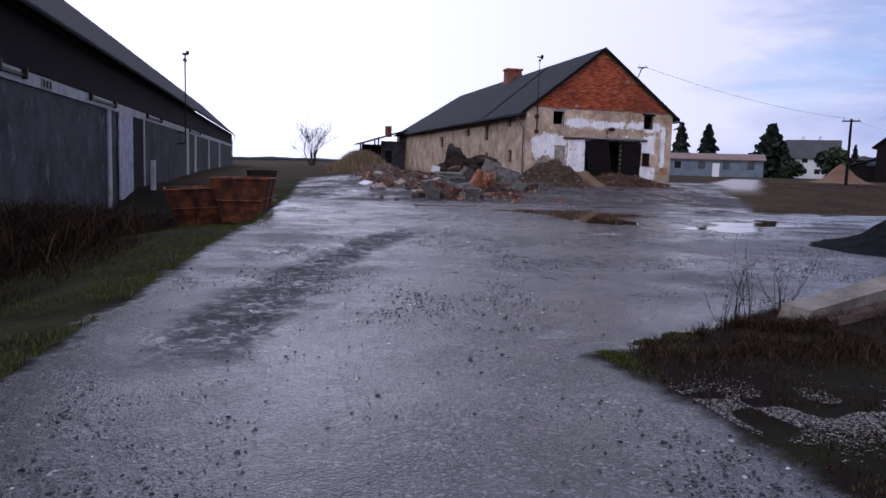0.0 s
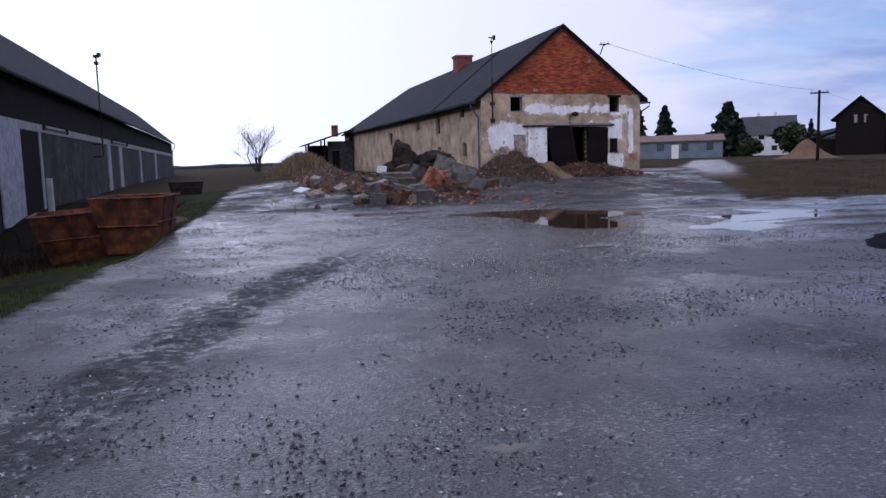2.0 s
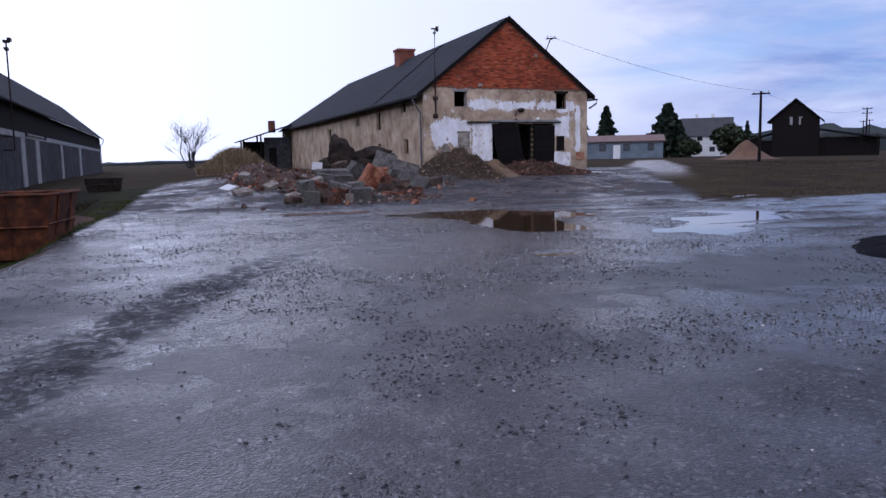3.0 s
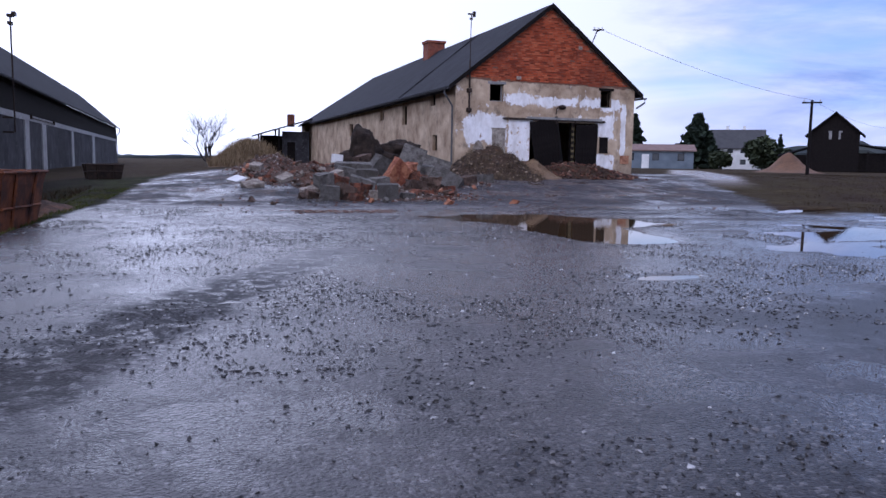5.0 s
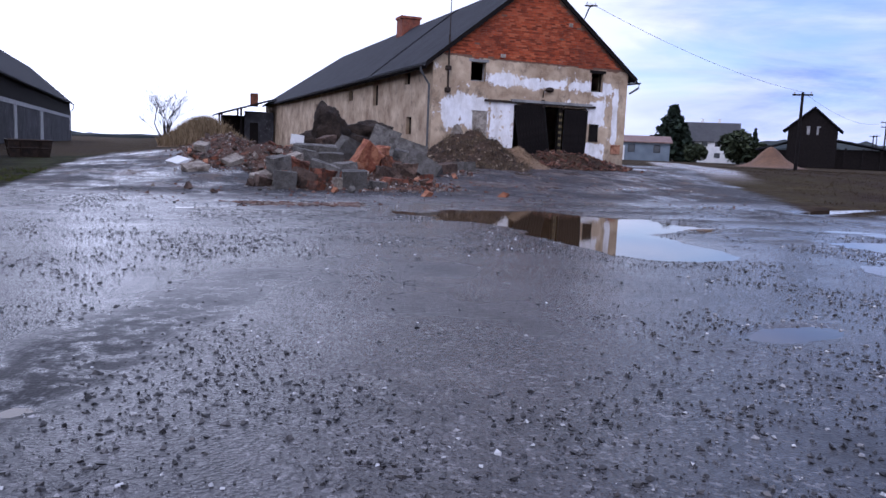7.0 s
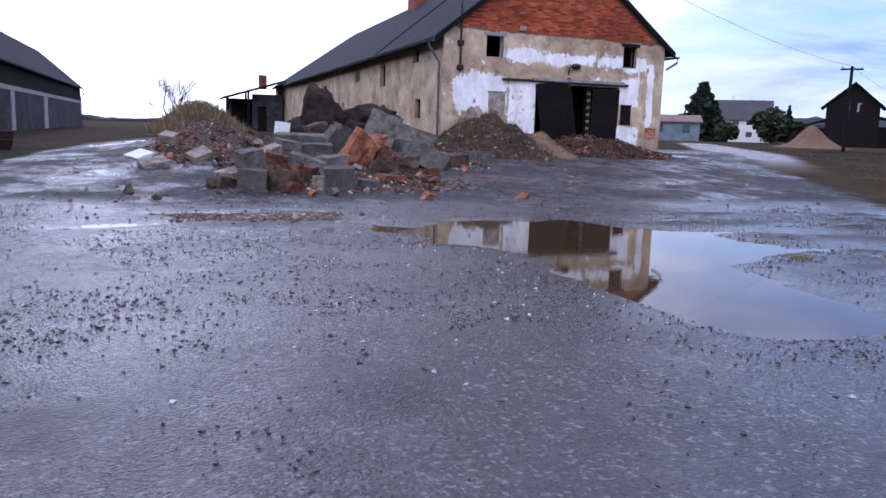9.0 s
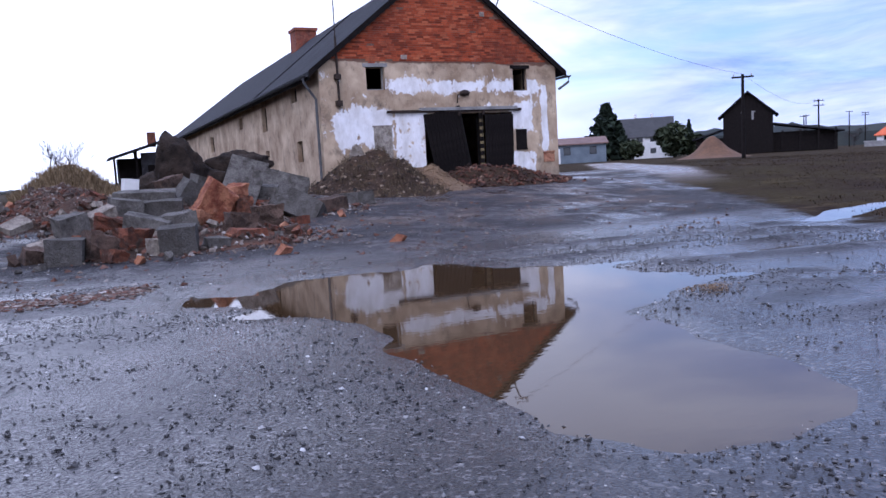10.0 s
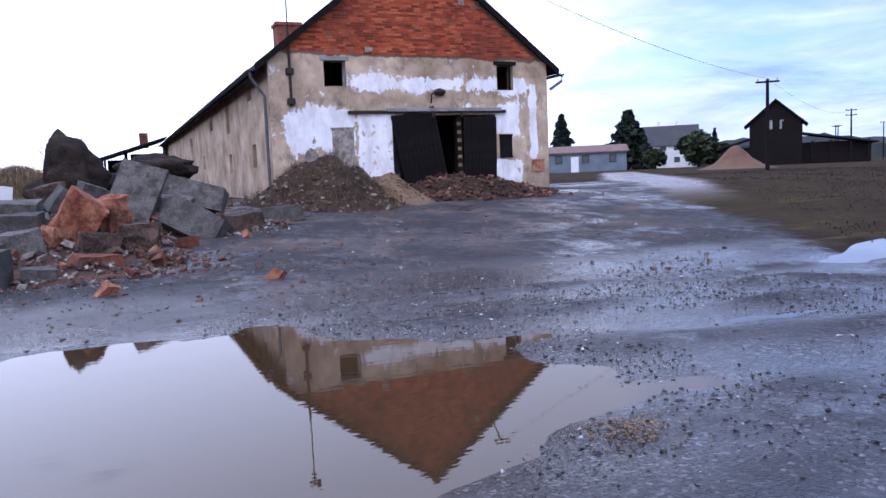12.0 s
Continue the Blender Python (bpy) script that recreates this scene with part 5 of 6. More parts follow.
def on_field(r):
    x, y = r.uniform(3, 40), r.uniform(-19, 14)
    if (x - 4.5) * 0.88 - (y + 18) * 0.45 < 0.4 or y < -18 or abs((x - 11.5) * 0.82 - (y + 5) * 0.57) < 2.3 or snoise(x, y, 2.0, 64) < 0.42:
        return None
    return (x, y, gz(x, y))


blades("field_grass", 9000, on_field, 0.05, 0.012, DEAD, "rough straw-coloured grass beyond the yard", "grass", 16, 0.9)


def on_pale(r):
    x, y = r.uniform(-12.7, -11.0), r.gauss(-42.6, 0.35)
    y += 0.9 * (x + 12.0) * -0.5
    return None if snoise(x, y, 0.25, 65) < 0.45 else (x, y, gz(x, y) + 0.01)


def on_scrub(r):
    x, y = r.gauss(-10.6, 0.9), r.gauss(-40.2, 0.5)
    return None if not bank_ok(x, y, 0.05) or snoise(x, y, 0.35, 67) < 0.5 else (x, y, gz(x, y))


blades("bank_scrub", 5000, on_scrub, 0.13, 0.005, DEAD, "tangled dead stems standing on the bank", "weeds", 20, 1.8)
blades("bank_straw", 500, on_scrub, 0.12, 0.004, STRAW, "pale dry stems among the bank weeds", "weeds", 21, 2.0)
scatter("plaster_crumbs", 9000, on_pale, (0.004, 0.018), CRUMB, "pale crumbled plaster spread on the bank", "plaster crumbs", 0.3, None, 8)


def dry_stem(place, height, seed, name="dry_stalk"):
    r = random.Random(seed)
    ob = thing(name, place, "leafless dry weed stalk on the bank", "weed stalk", "dry stalks on the bank")
    bm = bmesh.new()
    for k in range(5):
        a = r.uniform(0, math.tau)
        pts = [(0.05 * math.cos(a), 0.05 * math.sin(a), 0)]
        lean = r.uniform(0.08, 0.4)
        for s in range(1, 5):
            t = s / 4
            pts.append((math.cos(a) * lean * t + r.uniform(-0.02, 0.02), math.sin(a) * lean * t + r.uniform(-0.02, 0.02), height * t * r.uniform(0.85, 1)))
        tube(bm, pts, 0.006, 4, [0.005, 0.004, 0.003, 0.002, 0.0015])
        for s in range(1, 4):
            p = Vector(pts[s])
            q = p + Vector((r.uniform(-0.16, 0.16), r.uniform(-0.16, 0.16), r.uniform(0.05, 0.2)))
            tube(bm, [p, q], 0.0018, 3)
    part("stems", bm, DEAD, ob)


for i, (x, y, h) in enumerate(((-10.75, -39.6, 0.85), (-10.4, -39.4, 0.95), (-10.0, -39.35, 0.75), (-9.6, -38.9, 0.8), (-11.1, -39.9, 0.5))):
    dry_stem((x, y, gz(x, y)), h, 70 + i)

KERB = plain("lichened_concrete", (0.075, 0.062, 0.046), (0.20, 0.175, 0.135), 2.2, 0.9, 0, 0.8, 0.03, fine=18)
# ---- broken concrete slab on the bank, over a bed of brick rubble ----
slab = thing("concrete_kerb", (-9.1, -39.15, gz(-9.1, -39.15)), "tilted broken concrete slab resting on pinkish brick rubble", "concrete slab")
slab.matrix_basis = pose(-8.75, -39.12, 0.0, 0, 0, 26)
b = part("slab", lump_mesh(2.9, 0.30, 0.20, 0.07, 5, 6), KERB, slab)
b.matrix_basis = pose(0, 0.05, 0.25, 10, -3, 0)
b = part("bedding", lump_mesh(2.6, 0.5, 0.30, 0.2, 15, 4), BROWN_RUBBLE, slab, "pinkish crumbling bedding")
b.matrix_basis = pose(0.2, -0.08, 0.04, 0, 0, 0)

# ---- cinder heap ----
coal_fn = mound_fn(0.9, -32.1, 2.1, 1.6, 2.3, 51, 1.0, 0.4)
ob = part("cinder_heap", field_mesh(-6.5, 7.6, -40.0, -26.5, 0.2, coal_fn), COAL, smooth=True)
tagged(ob, "black heap of cinders at the yard's edge", "cinder heap")

# ---- small sandy tuft and stones ----
def on_tuft(r):
    x, y = r.gauss(-2.35, 0.14), r.gauss(-21.35, 0.12)
    return (x, y, max(gz(x, y), WATER) + 0.01)


scatter("sand_clump", 500, on_tuft, (0.004, 0.022), TAN_SOIL, "small clump of sandy straw beside the puddle", "sand clump", 0.5, None, 9)


def on_yard(r):
    # gravel lies thick in some patches and thin in others
    y = -46 + 34 * r.random() ** 1.1
    x = r.uniform(-17.3, 3.5)
    if x < verge_x(y) + 0.1 or bank_ok(x, y):
        return None
    d = snoise(x, y, 1.9, 80) * 0.6 + snoise(x, y, 0.5, 81) * 0.4
    if r.random() > max(0.05, (d - 0.42) * 4.0):
        return None
    z = gz(x, y)
    return (x, y, z + 0.002) if z > WATER - 0.012 else None


scatter("gravel", 60000, on_yard, (0.006, 0.030), PEBBLE, "loose dark gravel strewn over the wet yard", "gravel", 0.6, None, 10)
gravel_small = scatter("rubble_pebbles", 700, lambda r: (lambda x, y: (x, y, gz(x, y) + 0.005) if not (-13 < x < -2 and float(heap_z(x, y)) > 0.1) else None)(r.uniform(-12.5, 6), r.uniform(-16.5, -8)), (0.02, 0.07), SHARDS, "stray brick crumbs strewn before the rubble", "brick crumbs", 0.6, None, 12)
gravel_heap = part("gravel_heap", field_mesh(-19.0, -14.9, -16.9, -12.7, 0.12, mound_fn(-16.95, -14.8, 1.0, 1.1, 0.70, 71, 1.2, 0.5)), DUST)
tagged(gravel_heap, "small tan heap of gravel on the verge", "gravel heap")


# ---- distance: trees, poles, houses ----
def bare_tree(place, height, seed, spread=0.55, stems=1):
    r = random.Random(seed)
    ob = thing("bare_tree", place, "leafless broad tree standing in the field", "tree")
    trunk, twigs = bmesh.new(), bmesh.new()

    def grow(p, d, length, radius, depth):
        pts, rad = [p], [radius]
        q = p
        for s in range(3):
            d = (d + Vector((r.uniform(-1, 1), r.uniform(-1, 1), r.uniform(-0.3, 0.6))) * 0.22).normalized()
            q = q + d * length / 3
            pts.append(q), rad.append(radius * (1 - 0.16 * (s + 1)))
        tube(trunk if depth < 2 else twigs, pts, radius, 5 if depth < 2 else 3, rad)
        if depth == 4:
            return
        for k in range(4 if stems == 1 and depth else 7 if stems == 1 else 3):
            a = r.uniform(0, math.tau)
            side = Vector((math.cos(a), math.sin(a), r.uniform(0.0, 0.5)))
            nd = (d * (1 - spread) + side * spread).normalized()
            grow(pts[r.choice((1, 2, 3)) if depth else r.choice((1, 2, 2, 3))], nd, length * r.uniform(0.62, 0.82), max(0.022 if stems == 1 else 0.014, rad[-1] * 0.66), depth + 1)

    for k in range(stems):
        a = k * math.tau / stems + 0.4
        lean = 0.38 if stems > 1 else 0.1
        grow(Vector((0.15 * math.cos(a), 0.15 * math.sin(a), -0.2)), Vector((lean * math.cos(a), lean * math.sin(a), 1)).normalized(), height * 0.42, height * (0.035 if stems == 1 else 0.02), 0)
    part("trunk", trunk, BARK, ob)
    part("twigwork", twigs, BARK, ob)
    return ob


bare_tree((-9.6, 73.7, 0.75), 7.2, 4, 0.42, 6)


def foliage(count, pick, size, seed):
    """A crown of many small leaf clumps: bent quads."""
    r = random.Random(seed)
    V, F = [], []
    while len(F) < count:
        p = pick(r)
        if p is None:
            continue
        e = Euler((r.uniform(-1, 1), r.uniform(-1, 1), r.uniform(0, 6.3))).to_matrix()
        s = size * r.uniform(0.5, 1.3)
        i = len(V)
        for q in ((-1, -0.6, 0), (0.9, -0.7, 0.15), (1, 0.6, -0.1), (-0.8, 0.7, 0.12)):
            V.append(Vector(p) + e @ (Vector(q) * s))
        F.append((i, i + 1, i + 2, i + 3))
    me = bpy.data.meshes.new("crown")
    me.from_pydata([tuple(v) for v in V], [], F)
    return me


def conifer(place, height, width, seed):
    ob = thing("conifer", place, "dark evergreen conifer behind the sheds", "tree", "conifers behind the sheds")
    bm = bmesh.new()
    tube(bm, [(0, 0, -0.3), (0, 0, height * 0.6), (0, 0, height)], 0.2, 6, [0.22, 0.1, 0.02])
    part("trunk", bm, BARK, ob)

    def pick(r):
        t = r.random() ** 0.8
        a = r.uniform(0, math.tau)
        lobe = 0.75 + 0.25 * math.sin(t * 40 + seed) + 0.2 * math.sin(3 * a + seed + t * 9)
        rad = width * (1 - t) ** 0.8 * lobe * r.random() ** 0.4
        return (math.cos(a) * rad, math.sin(a) * rad, height * (0.06 + 0.94 * t) - rad * 0.25)

    me = foliage(1500, pick, width * 0.13, seed)
    me.materials.append(NEEDLES)
    c = new("crown", me)
    c.parent = ob


conifer((83.7, 92.6, 0.9), 10.3, 5.8, 1)
conifer((85.2, 91.0, 0.9), 7.2, 3.6, 2)
conifer((65.6, 96.5, 0.9), 10.4, 3.3, 3)
conifer((70.1, 93.8, 0.9), 9.9, 3.8, 4)
conifer((98.6, 86.6, 0.9), 6.9, 1.6, 5)
conifer((96.6, 88.2, 0.9), 6.2, 1.5, 6)


def shrub(place, height, width, seed, material, label):
    ob = thing("shrub", place, label, "shrub")
    r0 = random.Random(seed)
    lobes = [(r0.uniform(-0.55, 0.55) * width, r0.uniform(-0.4, 0.4) * width, height * r0.uniform(0.35, 0.72), height * r0.uniform(0.22, 0.36)) for _ in range(7)]

    def pick(r):
        x, y, z, s = lobes[r.randrange(7)]
        v = Vector((r.gauss(0, 1), r.gauss(0, 1), r.gauss(0, 1))).normalized() * s * r.random() ** 0.35
        p = (x + v.x * 1.2, y + v.y * 1.2, max(0.05, z + v.z))
        return p

    me = foliage(1600, pick, height * 0.07, seed)
    me.materials.append(material)
    c = new("crown", me)
    c.parent = ob
    bm = bmesh.new()
    for x, y, z, s in lobes[:4]:
        tube(bm, [(0, 0, -0.2), (x * 0.5, y * 0.5, z * 0.5), (x, y, z)], 0.08, 4, [0.12, 0.07, 0.02])
    part("stems", bm, BARK, ob)


shrub((86.4, 77.2, 0.9), 6.2, 3.6, 11, LEAVES, "big dark green shrub before the white house")
shrub((89.6, 75.4, 0.9), 4.4, 3.0, 12, LEAVES, "dark green shrub beside the white house")
shrub((81.5, 82.5, 0.9), 3.6, 2.5, 13, LEAVES, "low dark shrub beside the conifers")


def house(place, turn, length, depth, eave, ridge, wall, roof, label, windows=3, floors=1, hip=0.0, name="house"):
    """A house along x: walls, roof slopes, windows with frames; hip draws the ridge in."""
    ob = thing(name, place, label, "house", turn=turn)
    hl, hd = length / 2, depth / 2
    holes = []
    for f in range(floors):
        for k in range(windows):
            x = -hl + (k + 0.5) * length / windows
            z = eave * (f + 0.42) / floors
            holes.append((x - 0.55, x + 0.55, z, z + min(1.25, eave / floors * 0.45)))
    bm = holed_wall(bmesh.new(), -hl, hl, 0, eave, -hd, -hd + 0.3, holes)
    for s in ((-hl, -hl + 0.3, -hd + 0.3, hd, 0, eave), (hl - 0.3, hl, -hd + 0.3, hd, 0, eave), (-hl + 0.3, hl - 0.3, hd - 0.3, hd, 0, eave)):
        box(bm, *s)
    if not hip:
        for x0 in (-hl, hl - 0.3):
            a = [bm.verts.new((x, y, z)) for x in (x0, x0 + 0.3) for y, z in ((-hd, eave), (hd, eave), (0, ridge - 0.1))]
            for q in ((0, 1, 2), (5, 4, 3), (0, 3, 4, 1), (1, 4, 5, 2), (2, 5, 3, 0)):
                bm.faces.new([a[i] for i in q])
    part("wall", bm, wall, ob)
    rl = hl + 0.4 - hip
    drop = 0.35 * (ridge - eave) / hd
    for s in (-1, 1):
        part("roof", slope(bmesh.new(), (-hl - 0.4, s * (hd + 0.35), eave - drop), (-rl, 0, ridge), (rl, 0, ridge), (hl + 0.4, s * (hd + 0.35), eave - drop), 0.18), roof, ob)
        if hip:
            bm = bmesh.new()
            q = [bm.verts.new(p) for p in ((s * (hl + 0.4), -hd - 0.35, eave - drop), (s * rl, 0, ridge), (s * (hl + 0.4), hd + 0.35, eave - drop))]
            bm.faces.new(q)
            part("hip", bm, roof, ob)
    for a, b, lo, hi in holes:
        w = part("window", boxes((a, b, -hd + 0.12, -hd + 0.14, lo, hi)), GLASS, ob)
        part("frame", boxes((a, a + 0.09, -hd + 0.05, -hd + 0.119, lo, hi), (b - 0.09, b, -hd + 0.05, -hd + 0.119, lo, hi), (a + 0.09, b - 0.09, -hd + 0.05, -hd + 0.119, hi - 0.09, hi), (a + 0.09, b - 0.09, -hd + 0.05, -hd + 0.119, lo, lo + 0.09)), DARK_WOOD if wall in (WHITE_PLASTER, BLUE_BOARDS) else WHITE_PLASTER, w)
    return ob


h1 = house((96.8, 96.8, 0.9), -40, 10.0, 8.0, 4.6, 8.2, WHITE_PLASTER, SLATE, "white two-storey house with a dark tiled roof", 4, 2)
for x in (-2.4, 0.9):
    part("chimney", boxes((x, x + 0.6, 0.3, 0.9, 7.4, 9.0)), WHITE_PLASTER, h1)
h2 = house((118.2, 56.0, 0.2), -57, 9.6, 8.0, 2.75, 5.4, WHITE_PLASTER, RED_TILES, "white bungalow with a bright orange-red hipped roof", 3, 1, 3.6)
part("dormer", prism(bmesh.new(), [(-1.5, 3.6), (1.5, 3.6), (0, 5.0)], -3.2, 0), RED_TILES, h2, "gabled dormer")
part("finial", boxes((-0.15, 0.15, -0.1, 0.1, 5.35, 6.0)), RED_TILES, h2)
house((139.5, 62.5, 0.4), -57, 9.0, 8.0, 3.6, 6.2, PALE_CONCRETE, BROWN_ROOF, "pale house with a brown roof", 2, 1)
# long low shed behind the barn
h4 = house((58.5, 84.4, 0.9), -31.0, 29.0, 8.0, 3.2, 4.2, BLUE_BOARDS, BROWN_ROOF, "long low blue-grey shed with a brown sheet roof", 7, 1, name="store_shed")
part("door", boxes((6.0, 7.2, -4.06, -4.004, 0, 2.4)), WHITE_PLASTER, h4, "pale shed door")
part("door", boxes((-7.2, -4.6, -4.06, -4.004, 0, 2.6)), DARK_WOOD, h4)

# black timber barn with a loft tower
tb = thing("tower_barn", (80.3, 55.2, 0.5), "black timber barn with a raised loft tower", "barn", turn=-47)
prism_bm = bmesh.new()
prism(prism_bm, [(-3.3, 0), (3.3, 0), (3.3, 6.2), (0, 9.0), (-3.3, 6.2)], -2.5, 4.0)
part("tower", prism_bm, DARK_WOOD, tb)
for s in (-1, 1):
    part("tower_roof", slope(bmesh.new(), (s * 4.0, -3.0, 5.75), (0, -3.0, 9.25), (0, 4.5, 9.25), (s * 4.0, 4.5, 5.75), 0.18), ROOF, tb)
part("wing", boxes((3.3, 11.5, -1.5, 5.0, 0, 3.2)), DARK_WOOD, tb)
part("wing_roof", slope(bmesh.new(), (3.3, -2.6, 4.6), (12.3, -2.6, 3.0), (12.3, 5.6, 3.0), (3.3, 5.6, 4.6), 0.2), ROOF, tb)
part("side_bay", boxes((-7.2, -3.3, 0, 4.5, 0, 2.9)), DARK_WOOD, tb)
part("bay_roof", slope(bmesh.new(), (-7.7, -0.6, 2.9), (-3.3, -0.6, 4.2), (-3.3, 5.0, 4.2), (-7.7, 5.0, 2.9), 0.18), ROOF, tb)
for x in (4.5, 6.8, 9.1, 11.2):
    part("post", boxes((x - 0.12, x + 0.12, -2.3, -2.06, 0, 3.4)), DARK_WOOD, tb)
# pale panels on the solid front paint daylight in two gaps
for x in (-0.9, 0.5):
    part("opening", boxes((x, x + 0.5, -2.54, -2.504, 5.2, 6.4)), CONCRETE, tb, "pale panel painting the light in a gap between boards")
for i in range(13):
    x = -3.25 + i * 0.5
    part("board", boxes((x + 0.02, x + 0.46, -2.56, -2.501, 0, min(6.2, 6.2) if i not in (5, 6, 7) else 5.1)), DARK_WOOD, tb)


def cone_heap(name, place, r, h, material, label, category, flat=0.8):
    fn = mound_fn(0, 0, r, r, h, 91, flat, 0.15)
    bm = field_mesh(-r * 2.3, r * 2.3, -r * 2.3, r * 2.3, r / 9, fn, lambda a, b: np.zeros_like(a))
    ob = part(name, bm, material)
    ob.location = place
    return tagged(ob, label, category)


cone_heap("sand_pile", (49.0, 30.5, 0.85), 1.7, 2.3, ORANGE_SAND, "tall orange-brown sand pile in the field", "sand pile")
cone_heap("earth_mound", (-8.7, 15.5, 0.75), 1.9, 1.45, TAN_SOIL, "tan earth mound overgrown with dead grass", "earth mound", 1.4)


def on_mound(r):
    a, d = r.uniform(0, math.tau), 2.6 * r.random() ** 0.6
    x, y = d * math.cos(a), d * math.sin(a)
    return (-8.7 + x, 15.5 + y, 0.72 + 1.45 * math.exp(-((d / 1.9) ** 2) ** 1.4))


blades("mound_grass", 5000, on_mound, 0.55, 0.02, REED, "dead straw grass covering the earth mound", "grass", 18, 0.8)


def pole(place, height, arms, label="tarred wooden power pole with a crossarm"):
    ob = thing("power_pole", place, label, "power pole", "power poles")
    bm = bmesh.new()
    tube(bm, [(0, 0, -0.3), (0, 0, height)], 0.13, 8, [0.15, 0.10])
    part("shaft", bm, DARK_WOOD, ob)
    for z in arms:
        arm = part("crossarm", boxes((-0.75, 0.75, -0.06, 0.06, z - 0.06, z + 0.06)), DARK_WOOD, ob)
        for x in (-0.6, 0.6):
            bm = bmesh.new()
            tube(bm, [(x, 0, z + 0.06), (x, 0, z + 0.24)], 0.05, 6)
            part("insulator", bm, PALE_CONCRETE, arm)
    ob.matrix_basis = pose(*place, 0, 0, -42)
    return ob


pole((36.2, 14.5, 0.75), 6.2, (6.0,))
pole((94.2, 54.5, 0.85), 7.6, (7.4, 6.7))
pole((152.7, 93.2, 0.85), 8.2, (8.0,))
pole((154.6, 90.6, 0.85), 7.7, (7.5, 7.0))
pole((147.0, 100.1, 0.85), 8.0, (7.8,))
pole((128.0, 85.0, 0.85), 7.0, (6.8,))


def cable(a, b, sag, label):
    bm = bmesh.new()
    pts = []
    for i in range(17):
        t = i / 16
        p = Vector(a).lerp(Vector(b), t)
        pts.append(p - Vector((0, 0, sag * 4 * t * (1 - t))))
    tube(bm, pts, 0.010, 4)
    return tagged(part("power_line", bm, IRON), label, "cable", "power lines")


cable((36.2, 14.5, 6.98), (7.6, -0.3, 8.45), 0.5, "thin black power line from the barn gable to a pole")
cable((36.2, 14.5, 6.98), (94.2, 54.5, 8.3), 1.2, "thin black power line between two poles")

# garden wall before the bungalow
gw = thing("garden_wall", (117.0, 54.5, 0.0), "low grey garden wall before the bungalow", "wall", turn=-57)
part("wall", boxes((-7.0, 16.0, -6.0, -5.75, -0.4, 1.7)), CONCRETE, gw)
part("coping", boxes((-7.1, 16.1, -6.06, -5.7, 1.7, 1.8)), PALE_CONCRETE, gw)


def wood_line(name, points, height, seed, label):
    """A far belt of wood: an uneven crown line over an earth foot."""
    r = random.Random(seed)
    bm = bmesh.new()
    rows = []
    pts = []
    for (xa, ya), (xb, yb) in zip(points, points[1:]):
        for k in range(40):
            t = k / 40
            pts.append((xa + (xb - xa) * t, ya + (yb - ya) * t))
    for i, (x, y) in enumerate(pts):
        h = height * (0.65 + 0.5 * float(vnoise(i, 0, 9, seed)) + 0.25 * r.random()) * math.sin(math.pi * min(1, max(0.02, i / len(pts)))) ** 0.4
        rows.append([bm.verts.new((x, y, -2)), bm.verts.new((x, y, h * 0.7)), bm.verts.new((x + 3, y + 6, h))])
    for p, q in zip(rows, rows[1:]):
        for k in range(2):
            bm.faces.new((p[k], q[k], q[k + 1], p[k + 1]))
    return tagged(part(name, bm, FAR_WOOD), label, "backdrop", kind="structure")


wood_line("backdrop_west", [(-260, 560), (-120, 560), (-40, 565)], 5.5, 1, "dark low wood on the far western rise")
wood_line("backdrop_north", [(-70, 480), (60, 470), (160, 430)], 3.0, 2, "far dark hedge line behind the fields")
wood_line("backdrop_east", [(180, 330), (300, 230), (420, 60)], 11.0, 3, "wooded rise beyond the village")
for i, (x, y, h) in enumerate(((150.0, 105.0, 6.5), (158.0, 96.0, 5.5), (142.0, 108.0, 5.8))):
    bare_tree((x, y, 0.85), h, 40 + i, 0.6)
bare_tree((150.0, 60.0, 0.6), 6.5, 50, 0.6)

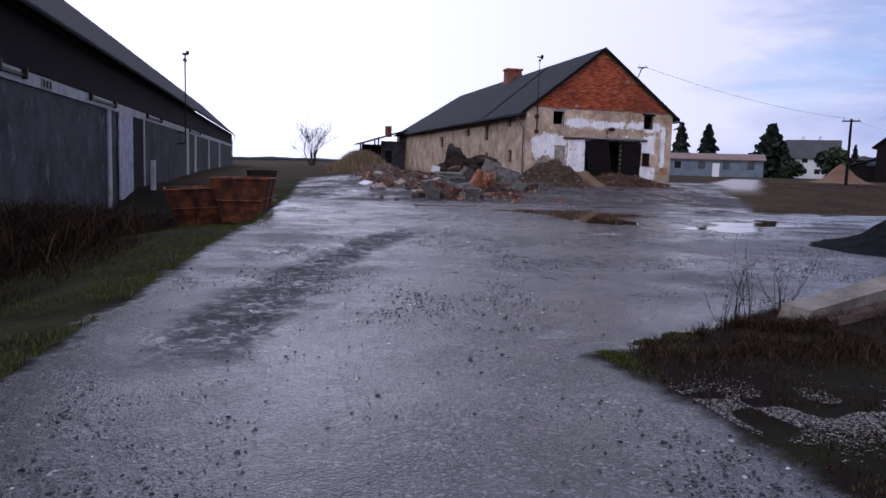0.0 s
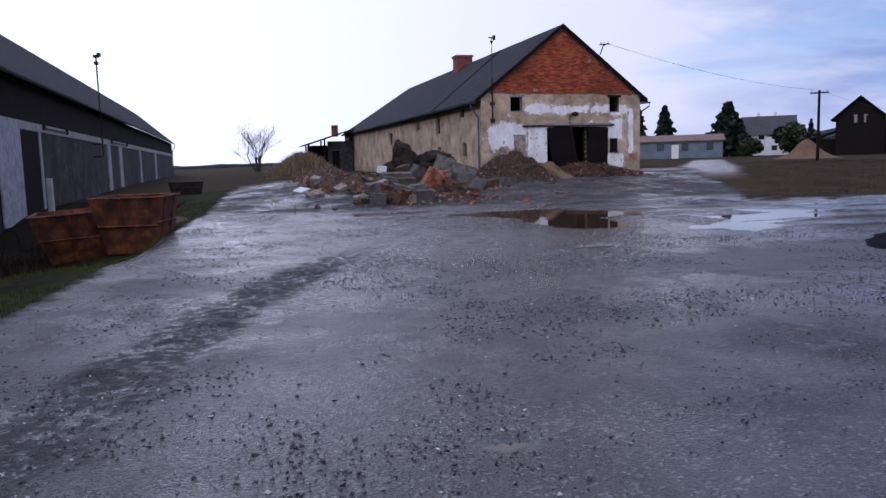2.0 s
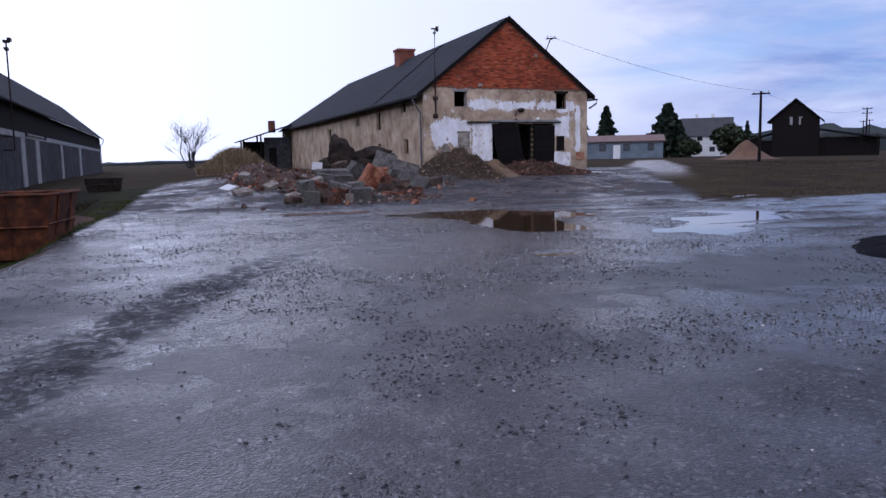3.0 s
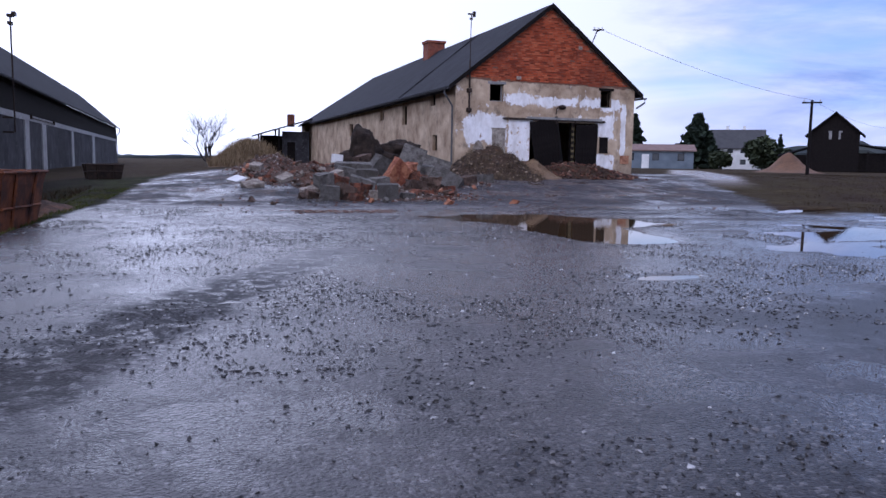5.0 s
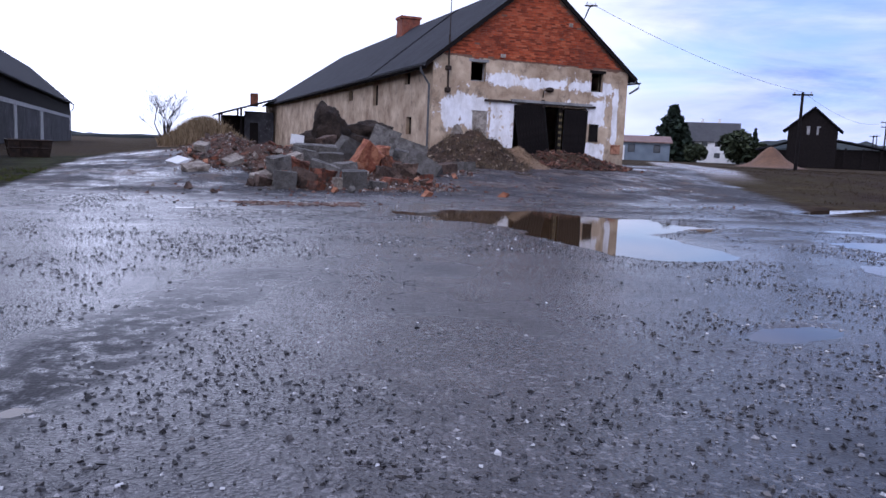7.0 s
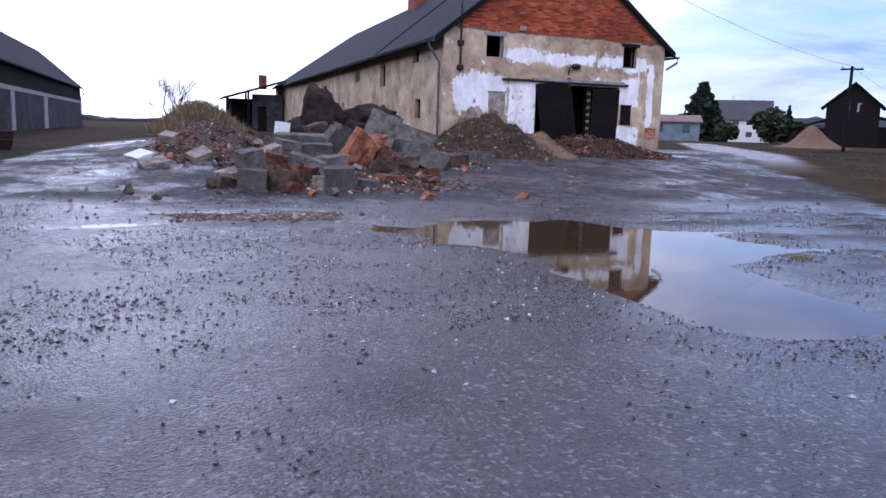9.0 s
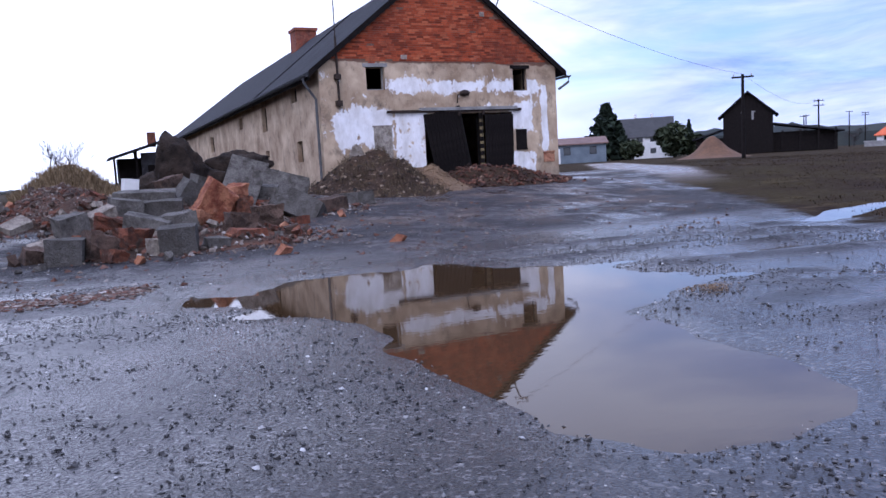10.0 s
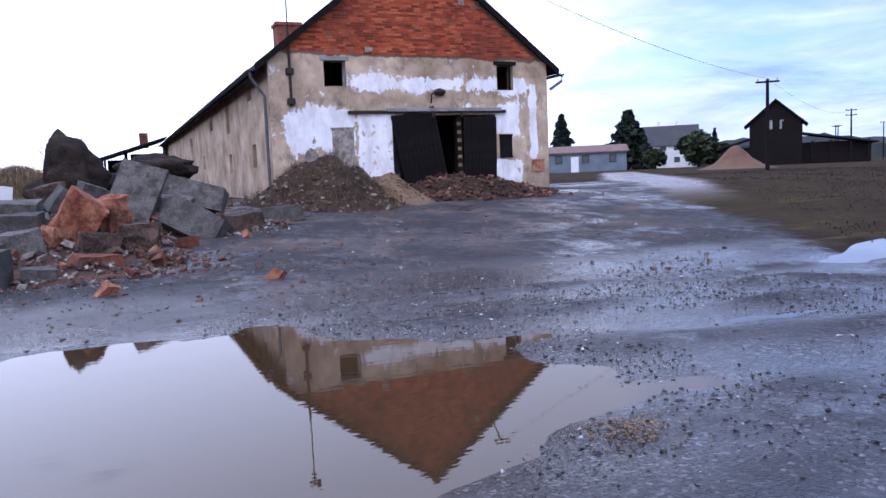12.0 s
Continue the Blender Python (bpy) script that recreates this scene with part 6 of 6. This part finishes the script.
# ---- bricks of the barn's gable, laid proud of their mortar ----
m = Mat("gable_brick", 0.9, 0, 0.15)
island = m.n.new("ShaderNodeNewGeometry").outputs["Random Per Island"]
tone = m.math("FRACT", m.math("ADD", m.rnd, island))
c = m.ramp(tone, (0.0, (0.14, 0.032, 0.016)), (0.3, (0.26, 0.054, 0.022)), (0.7, (0.37, 0.078, 0.030)), (1.0, (0.43, 0.125, 0.055)))
c = m.mix(m.ramp(m.noise(0.7, 6, 0.7, offset=3.0), (0.46, 0.0), (0.66, 0.75)), c, (0.13, 0.034, 0.020))
c = m.mix(m.ramp(m.noise(2.6, 6, 0.75, offset=9.0, stretch=(1, 1, 0.4)), (0.56, 0.0), (0.72, 0.6)), c, (0.055, 0.022, 0.016))
m.color(m.mix(0.35, c, m.ramp(m.noise(26, 4, 0.7), (0.3, 0.2), (0.7, 0.8)), "OVERLAY"))
m.bump(m.noise(40, 3, 0.7), 0.5, 0.006)
FACE_BRICK = m.mat
gable = next(ob for ob in barn.children if ob.name.startswith("gable_wall"))
brick_bm = bevelled(boxes((-0.13, 0.13, -0.018, -0.001, -0.034, 0.034)), 0.004)
brick_me = bpy.data.meshes.new("brick")
brick_bm.to_mesh(brick_me)
brick_bm.free()
brick_me.materials.append(FACE_BRICK)
lay = random.Random(17)
rest_v, rest_f, singles, course = [], [], 0, 0
base_v = np.array([v.co[:] for v in brick_me.vertices])
base_f = [tuple(p.vertices) for p in brick_me.polygons]
z = 5.50
while z < RIDGE - 0.25:
    half = mid * (RIDGE - 0.12 - z) / (RIDGE - 0.05 - EAVE)
    x = mid - half + 0.15 + (0.07 if course % 2 else 0.0)
    while x < mid + half - 0.14:
        ragged = 5.60 + 0.16 * (snoise(x, 0.0, 0.7, 90) - 0.5) - 0.012 * x
        if z > ragged and lay.random() > 0.006:
            at = (x + lay.uniform(-0.004, 0.004), lay.uniform(-0.005, 0.003), z + lay.uniform(-0.003, 0.003))
            if singles < 300 and z < 6.6:
                p = new("brick", brick_me)
                p.parent = gable
                p.location = at
                singles += 1
            else:
                n = len(rest_v) * len(base_v)
                rest_v.append(base_v + np.array(at))
                rest_f += [tuple(i + n for i in f) for f in base_f]
        x += 0.272
    z += 0.080
    course += 1
rest_me = bpy.data.meshes.new("brickwork")
rest_me.from_pydata(np.concatenate(rest_v).tolist(), [], rest_f)
rest_me.materials.append(FACE_BRICK)
rest = new("brickwork", rest_me)
rest.parent = gable
tagged(rest, "upper courses of weathered red brick", kind="stuff")
